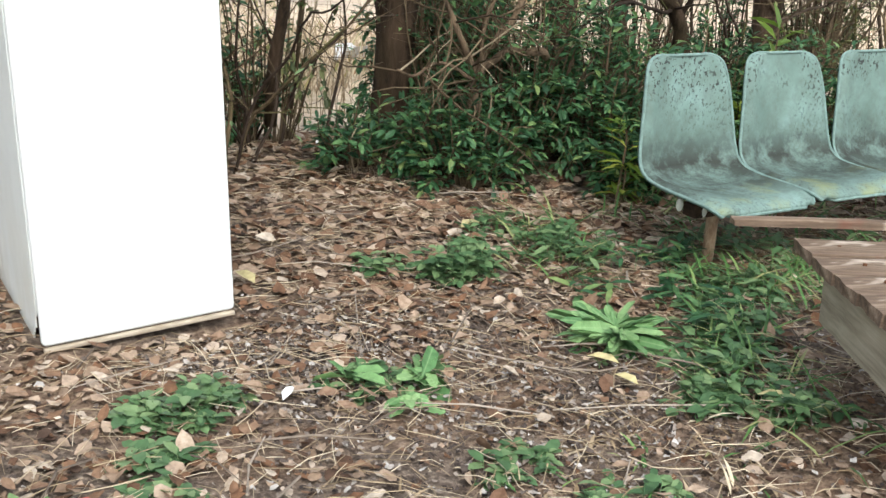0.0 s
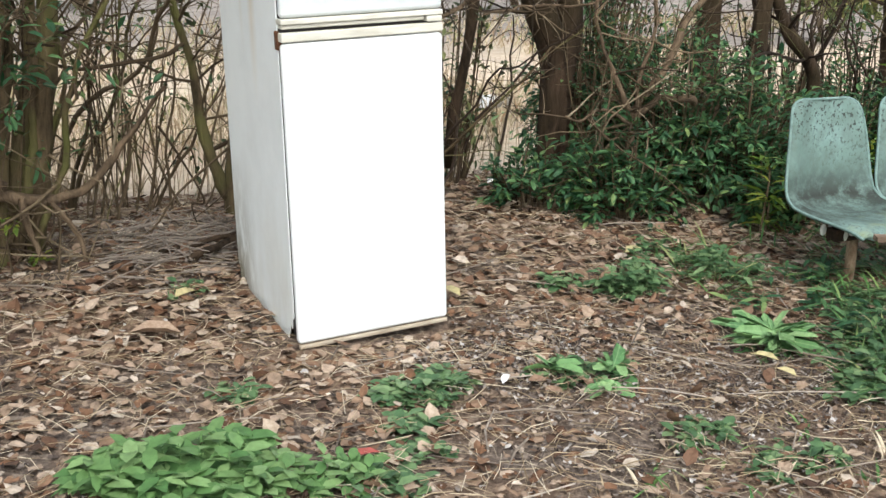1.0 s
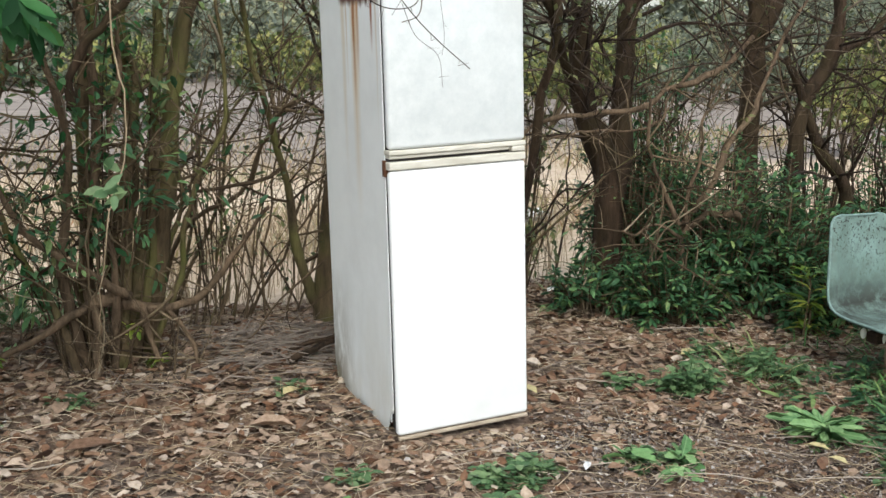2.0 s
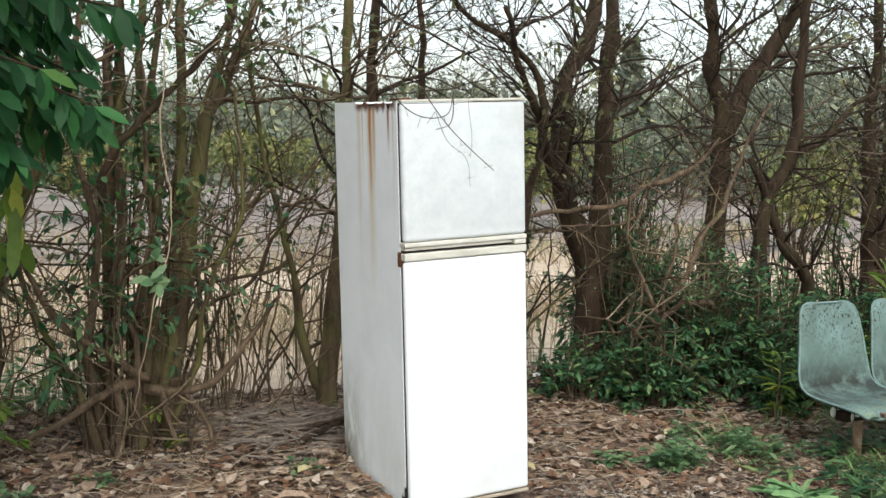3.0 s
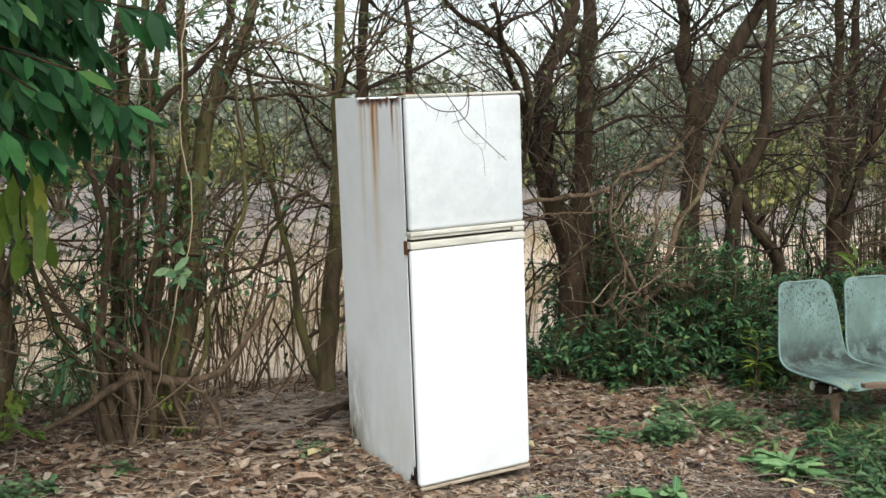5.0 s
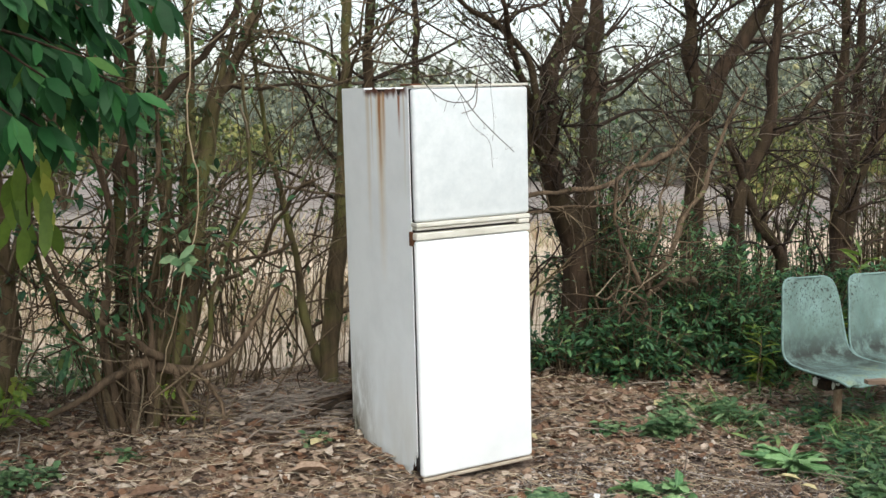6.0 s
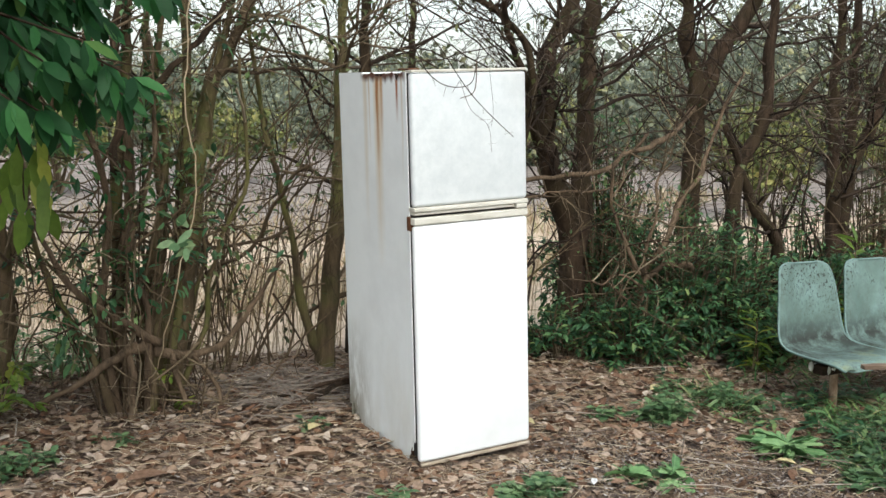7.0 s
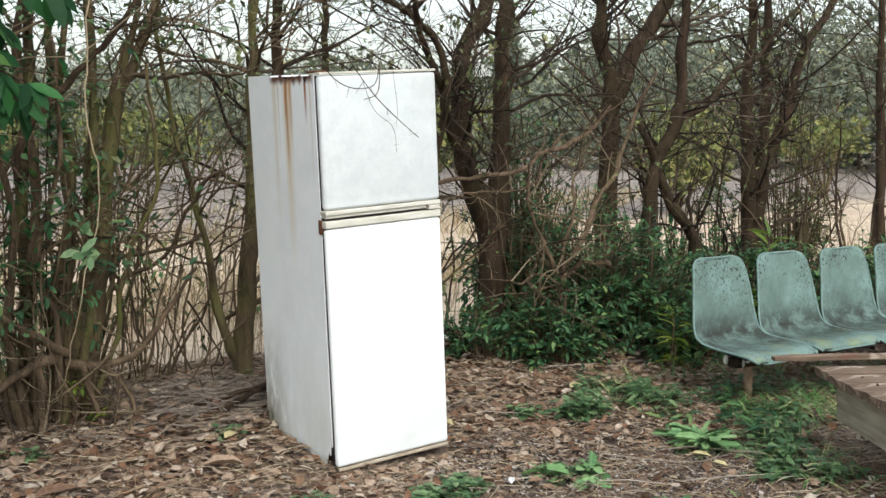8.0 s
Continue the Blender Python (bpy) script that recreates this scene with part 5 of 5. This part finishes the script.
def build_patch(x, y, rx, ry, count, seed, label, mat=M_WEED, size=(0.022, 0.055), height=0.06, aspect=0.6, name="weed_patch"):
    """Low plants: short stems with a few leaves each."""
    r = random.Random(seed)
    t = thing(name, label, "weeds", pose(*on_ground(x, y)))
    base = on_ground(x, y)
    stems, leaves = Shape(), Shape()
    for _ in range(count):
        a, u = r.uniform(0, 6.28), math.sqrt(r.random())
        px, py = math.cos(a) * u * rx, math.sin(a) * u * ry
        foot = on_ground(x + px, y + py) - base
        h = height * r.uniform(0.3, 1.1) * (1.1 - 0.5 * u)
        top = foot + Vector((r.uniform(-0.02, 0.02), r.uniform(-0.02, 0.02), h))
        stems.tube([foot, top], [0.0012, 0.0008], 3)
        for _ in range(r.randint(3, 6)):
            b = foot + (top - foot) * r.uniform(0.35, 1.0)
            w = r.uniform(0, 6.28)
            ln = r.uniform(*size)
            leaves.leaf(b, Vector((math.cos(w), math.sin(w), r.uniform(-0.1, 0.6))), Vector((0, 0, 1)) + rv(r, 0.3), ln, ln * aspect, 0.1, 0.25)
    part("stem_tangle", stems, mat, t)["kind"] = "stuff"
    part("leaves", leaves, mat, t, smooth=True)["kind"] = "stuff"
    return t


def build_grass(x, y, rx, ry, count, seed, label, length=(0.08, 0.2), mat=None):
    r = random.Random(seed)
    t = thing("grass_tuft", label, "grass", pose(*on_ground(x, y)), kind="stuff")
    base = on_ground(x, y)
    s = Shape()
    for _ in range(count):
        a, u = r.uniform(0, 6.28), math.sqrt(r.random())
        foot = on_ground(x + math.cos(a) * u * rx, y + math.sin(a) * u * ry) - base
        w, ln = r.uniform(0, 6.28), r.uniform(*length)
        s.leaf(foot, Vector((math.cos(w) * 0.8, math.sin(w) * 0.8, r.uniform(0.5, 1.4))), Vector((math.cos(w) * -0.5, math.sin(w) * -0.5, 1)), ln, r.uniform(0.005, 0.013), 0.15, 0.5, 0.35)
    part("blades", s, mat or M_GRASS, t)["kind"] = "stuff"
    return t


build_rosette(1.38, -0.57, 0.19, 240, 301, "broad rosette weed with long pale green leaves", aspect=0.21, rise=0.25)
build_rosette(0.62, -0.50, 0.12, 22, 305, "flat pale green weed rosette", aspect=0.45, rise=0.25)
build_rosette(0.76, -0.56, 0.11, 20, 306, "small flat weed rosette", aspect=0.45, rise=0.2)
build_rosette(0.68, -0.66, 0.09, 14, 307, "small flat weed rosette", aspect=0.45, rise=0.2)
PATCHES = [(0.19, -0.48, 0.14, 0.09, 90, 0.06), (0.08, -0.66, 0.1, 0.05, 30, 0.04), (0.70, -0.52, 0.16, 0.1, 40, 0.04), (1.25, 0.03, 0.12, 0.09, 80, 0.15), (1.08, 0.20, 0.09, 0.07, 24, 0.07), (1.42, 0.20, 0.10, 0.08, 30, 0.09), (1.62, 0.36, 0.16, 0.12, 46, 0.09),
           (1.58, -0.78, 0.16, 0.12, 44, 0.06), (1.74, -0.62, 0.14, 0.16, 46, 0.09), (1.95, -0.5, 0.16, 0.16, 44, 0.09), (-0.31, -0.32, 0.06, 0.05, 14, 0.05), (-0.2, 0.55, 0.07, 0.05, 12, 0.04), (-1.0, 0.65, 0.06, 0.05, 10, 0.06),
           (-0.15, -0.95, 0.1, 0.07, 24, 0.04), (0.02, -0.82, 0.08, 0.06, 14, 0.04), (0.75, -1.0, 0.1, 0.06, 20, 0.05), (-1.38, 0.5, 0.15, 0.12, 40, 0.10), (1.35, -0.95, 0.12, 0.08, 26, 0.05), (0.85, -1.25, 0.15, 0.08, 22, 0.05), (1.75, 0.15, 0.2, 0.14, 80, 0.10), (1.42, -0.98, 0.13, 0.09, 50, 0.07), (1.50, -1.12, 0.12, 0.08, 40, 0.07), (1.53, -0.86, 0.12, 0.1, 44, 0.08)]
build_patch(-0.56, -0.80, 0.25, 0.17, 190, 302, "large mound of pale green oval leaves on the litter", M_MOUND, (0.05, 0.085), 0.12, 0.5, "leafy_weed")
build_patch(-0.24, -0.88, 0.10, 0.08, 34, 303, "small pale green leafy weed on the litter", M_MOUND, (0.035, 0.06), 0.07, 0.5, "leafy_weed")
build_patch(-1.0, 1.7, 0.42, 0.22, 130, 304, "pale green weeds at the field's edge behind the thicket", M_MOUND, (0.04, 0.08), 0.34, 0.5, "leafy_weed")
for i, (x, y, rx, ry, n, h) in enumerate(PATCHES):
    build_patch(x, y, rx, ry, int(n * (0.7 if x > 1.4 else 1)), 320 + i, "low patch of small green weeds among leaves", height=h)
for i, (x, y, rx, ry, n, h) in enumerate([(1.72, 0.02, 0.16, 0.12, 34, 0.11), (1.95, -0.12, 0.16, 0.1, 40, 0.12), (2.05, -0.38, 0.2, 0.12, 50, 0.13), (1.78, -0.45, 0.16, 0.14, 44, 0.12), (2.25, -0.05, 0.25, 0.12, 50, 0.12), (1.55, -0.25, 0.1, 0.08, 18, 0.09), (2.6, -0.2, 0.3, 0.16, 50, 0.13), (1.66, -0.7, 0.14, 0.1, 34, 0.1)]):
    build_patch(x, y, rx, ry, int(n * 0.36), 400 + i, "dark green weeds with narrow pointed leaves by the seats", M_DEEP if i % 2 else M_WEED, (0.05, 0.10), h, 0.26)
GRASS = [(1.8, 0.28, 0.22, 0.16, 90), (2.0, -0.35, 0.2, 0.15, 110), (2.3, -0.38, 0.25, 0.14, 140), (2.45, 0.3, 0.4, 0.25, 180), (2.25, -0.62, 0.22, 0.16, 130), (1.72, -0.72, 0.16, 0.14, 90), (1.62, 0.0, 0.16, 0.12, 70), (1.5, -0.95, 0.18, 0.14, 70),
         (3.0, -0.1, 0.5, 0.3, 180), (2.75, -0.55, 0.35, 0.25, 140), (1.45, -1.2, 0.2, 0.15, 40)]
for i, (x, y, rx, ry, n) in enumerate(GRASS):
    build_grass(x, y, rx, ry, int(n * 0.55), 360 + i, "tuft of green grass blades by the seats")
build_grass(0.9, -1.15, 0.6, 0.25, 110, 380, "thin dry grass on bare earth", (0.03, 0.08), M_STRAW)
build_grass(0.85, -1.25, 0.5, 0.2, 60, 381, "thin short green grass on bare earth", (0.03, 0.08))


# ---- single finds on the ground ----
def build_scrap(name, x, y, size, mat, label, category, turn, aspect=0.5, dz=0.03, fold=0.2):
    s = Shape()
    s.leaf(Vector((0, 0, 0)), Vector((1, 0, 0.1)), Vector((0, 0, 1)), size, size * aspect, fold, 0.12)
    ob = new(name, s.mesh(name, mat))
    ob.matrix_world = pose(*on_ground(x, y, dz), 0, 0, turn)
    tagged(ob, label, category)


build_scrap("feather", 0.40, -0.56, 0.085, M_WHITE, "small white feather lying on dark soil", "feather", 50, 0.3)
build_scrap("yellow_leaf", 1.23, -0.84, 0.08, M_YELLOW, "pale yellow fallen leaf by the rosette weed", "leaf", 100, 0.5)
build_scrap("yellow_leaf", 1.27, -0.72, 0.09, M_YELLOW, "ochre fallen leaf under the rosette weed", "leaf", 120, 0.5)
build_scrap("yellow_leaf", -0.27, 0.45, 0.10, M_YELLOW, "pale yellow fallen leaf beside the cabinet", "leaf", 30, 0.6)
build_scrap("yellow_leaf", 0.62, 0.12, 0.12, M_YELLOW, "tall yellow leaf sprouting by the refrigerator", "leaf", 95, 0.4, 0.05)
build_scrap("yellow_leaf", 1.45, -1.02, 0.11, M_YELLOW, "long yellow leaf in the grass", "leaf", -30, 0.3)
build_scrap("yellow_leaf", 1.50, 0.40, 0.11, M_YELLOW, "broad straw-coloured leaf below the bush", "leaf", 10, 0.6)
build_scrap("plastic_scrap", 1.45, 1.44, 0.10, M_WHITE, "white plastic scrap on the ground behind the bush", "litter", 20, 0.6)
build_scrap("plastic_scrap", 3.05, 4.45, 0.42, M_WHITE, "crumpled white plastic sheet at the field's edge", "litter", 25, 0.45, 0.08, 0.5)
build_scrap("red_leaf", -0.17, -0.83, 0.075, M_RED, "red fallen leaf beside green weeds", "leaf", 0, 0.5)
build_scrap("broad_leaf", -1.08, 0.20, 0.17, M_TAN, "large pale brown dead leaf on the litter", "leaf", 10, 0.6, 0.03, 0.1)
build_scrap("broad_leaf", -0.48, 0.18, 0.16, M_TAN, "large curled brown dead leaf on the litter", "leaf", -20, 0.5, 0.04, 0.3)


# ---- field and distance ----
def build_reeds():
    r = random.Random(70)
    t = tagged(new("dry_reeds"), "standing dry tan stalks at the field's edge", "reeds", kind="stuff")
    s = Shape()
    for _ in range(1100):
        x, y = r.uniform(-3.5, 9), r.uniform(1.75, 4.5)
        h = r.uniform(0.25, 0.75)
        p = on_ground(x, y)
        rr = r.uniform(0.0018, 0.004)
        s.tube([p, p + Vector((r.uniform(-0.06, 0.06), r.uniform(-0.06, 0.06), h * 0.6)), p + Vector((r.uniform(-0.16, 0.16), r.uniform(-0.1, 0.1), h))], [rr, rr, rr * 0.4], 3)
    for _ in range(220):
        x, y = r.uniform(-1.8, 0.9), r.uniform(1.65, 2.8)
        h = r.uniform(0.25, 0.85)
        p = on_ground(x, y)
        rr = r.uniform(0.0014, 0.003)
        s.tube([p, p + Vector((r.uniform(-0.05, 0.05), 0, h * 0.6)), p + Vector((r.uniform(-0.14, 0.14), 0, h))], [rr, rr, rr * 0.4], 3)
    part("stalk_cover", s, M_STRAW, t)["kind"] = "stuff"


build_reeds()


def build_field_grass():
    r = random.Random(72)
    t = tagged(new("field_grass"), "short tufted tan and green grass of the field", "grass", kind="stuff")
    s = Shape()
    for _ in range(16000):
        d = 0.8 + 12 * r.random() ** 1.5
        x, y = r.uniform(-0.5, 1.0) * d * 1.1, 1.6 + d * 0.85
        if noise.noise(Vector((x * 0.5, y * 0.5, 7))) < -0.25 * r.random():
            continue
        w, ln = r.uniform(0, 6.28), r.uniform(0.08, 0.22) * (1 + d * 0.03)
        s.small_leaf(on_ground(x, y), Vector((math.cos(w) * 0.6, math.sin(w) * 0.6, 1)), Vector((1, 0, 0.2)), ln, r.uniform(0.012, 0.03) * (1 + d * 0.05))
    part("blades", s, M_FIELDGRASS, t)["kind"] = "stuff"


build_field_grass()


def clump(s, c, rx, rz, n, size, r):
    for _ in range(n):
        d = rv(r).normalized() * (r.random() ** 0.4)
        p = c + Vector((d.x * rx, d.y * rx, d.z * rz))
        s.small_leaf(p, rv(r), rv(r), size * r.uniform(0.6, 1.4), size * r.uniform(0.5, 1.0), 0.2)


def build_distance():
    r = random.Random(80)
    far = tagged(new("far_wood"), "line of trees beyond the field, haze put into their grey-green", "trees", kind="stuff")
    s, poles = Shape(), Shape()
    for i in range(230):
        a = radians(-25 + 105 * i / 230 + r.uniform(-0.5, 0.5))
        dist = r.choice((r.uniform(27, 36), r.uniform(40, 62)))
        x, y = math.sin(a) * dist, math.cos(a) * dist
        h = dist * r.uniform(0.05, 0.105) * (1.0 + 0.95 * max(0.0, min(1.0, (math.degrees(a) - 38) / 9)))
        foot = Vector((x, y, -0.2))
        poles.tube([foot, foot + Vector((0, 0, h * 0.5))], [0.05, 0.03], 4)
        for _ in range(5):
            clump(s, foot + Vector((r.uniform(-1, 1) * h * 0.3, r.uniform(-1, 1) * h * 0.3, h * r.uniform(0.05, 0.7))), h * 0.3, h * 0.2, 40, 0.009 * dist, r)
            clump(s, foot + Vector((r.uniform(-1, 1) * h * 0.35, r.uniform(-1, 1) * h * 0.35, h * r.uniform(0.08, 0.85))), h * 0.3, h * 0.22, 190, 0.02 + 0.0026 * dist, r)
    # The crowns' pale colour carries the haze; the air itself is clear.
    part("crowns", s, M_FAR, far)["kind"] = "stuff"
    part("far_trunks", poles, M_BARKBROWN, far)["kind"] = "stuff"
    conifer = thing("conifer", "dark pointed conifer standing beyond the field", "tree", pose(21.5, 27, -0.2))
    s, tr = Shape(), Shape()
    tr.tube([Vector((0, 0, 0)), Vector((0, 0, 4.6))], [0.15, 0.03], 6)
    for k in range(16):
        z = 0.5 + 4.2 * k / 16
        clump(s, Vector((0, 0, z)), 1.25 * (1 - k / 17), 0.3, 70, 0.4, r)
    part("trunk", tr, M_BARK, conifer)
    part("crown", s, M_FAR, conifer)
    for x, y, w, h in ((9, 14, 1.6, 1.5), (14, 20, 2.0, 1.7), (5, 17, 1.6, 1.5), (2, 15, 1.2, 1.3), (20, 17, 2.2, 1.9), (-3, 16, 1.8, 1.7), (11, 9, 1.0, 1.1), (16, 10, 1.5, 1.5)):
        t = thing("field_shrub", "yellow-green shrub standing in the field", "shrub", pose(x, y, ground_z(x, y)), "field shrubs")
        s, st = Shape(), Shape()
        for _ in range(9):
            e = Vector((r.uniform(-w, w) * 0.6, r.uniform(-w, w) * 0.6, h * r.uniform(0.5, 0.9)))
            st.tube([Vector((0, 0, -0.05)), e * 0.6, e], [0.03, 0.02, 0.01], 4)
            clump(s, e, w * 0.4, h * 0.3, 90, 0.14, r)
        part("stem_tangle", st, M_TWIG, t)
        part("leaves", s, M_MID, t)


build_distance()
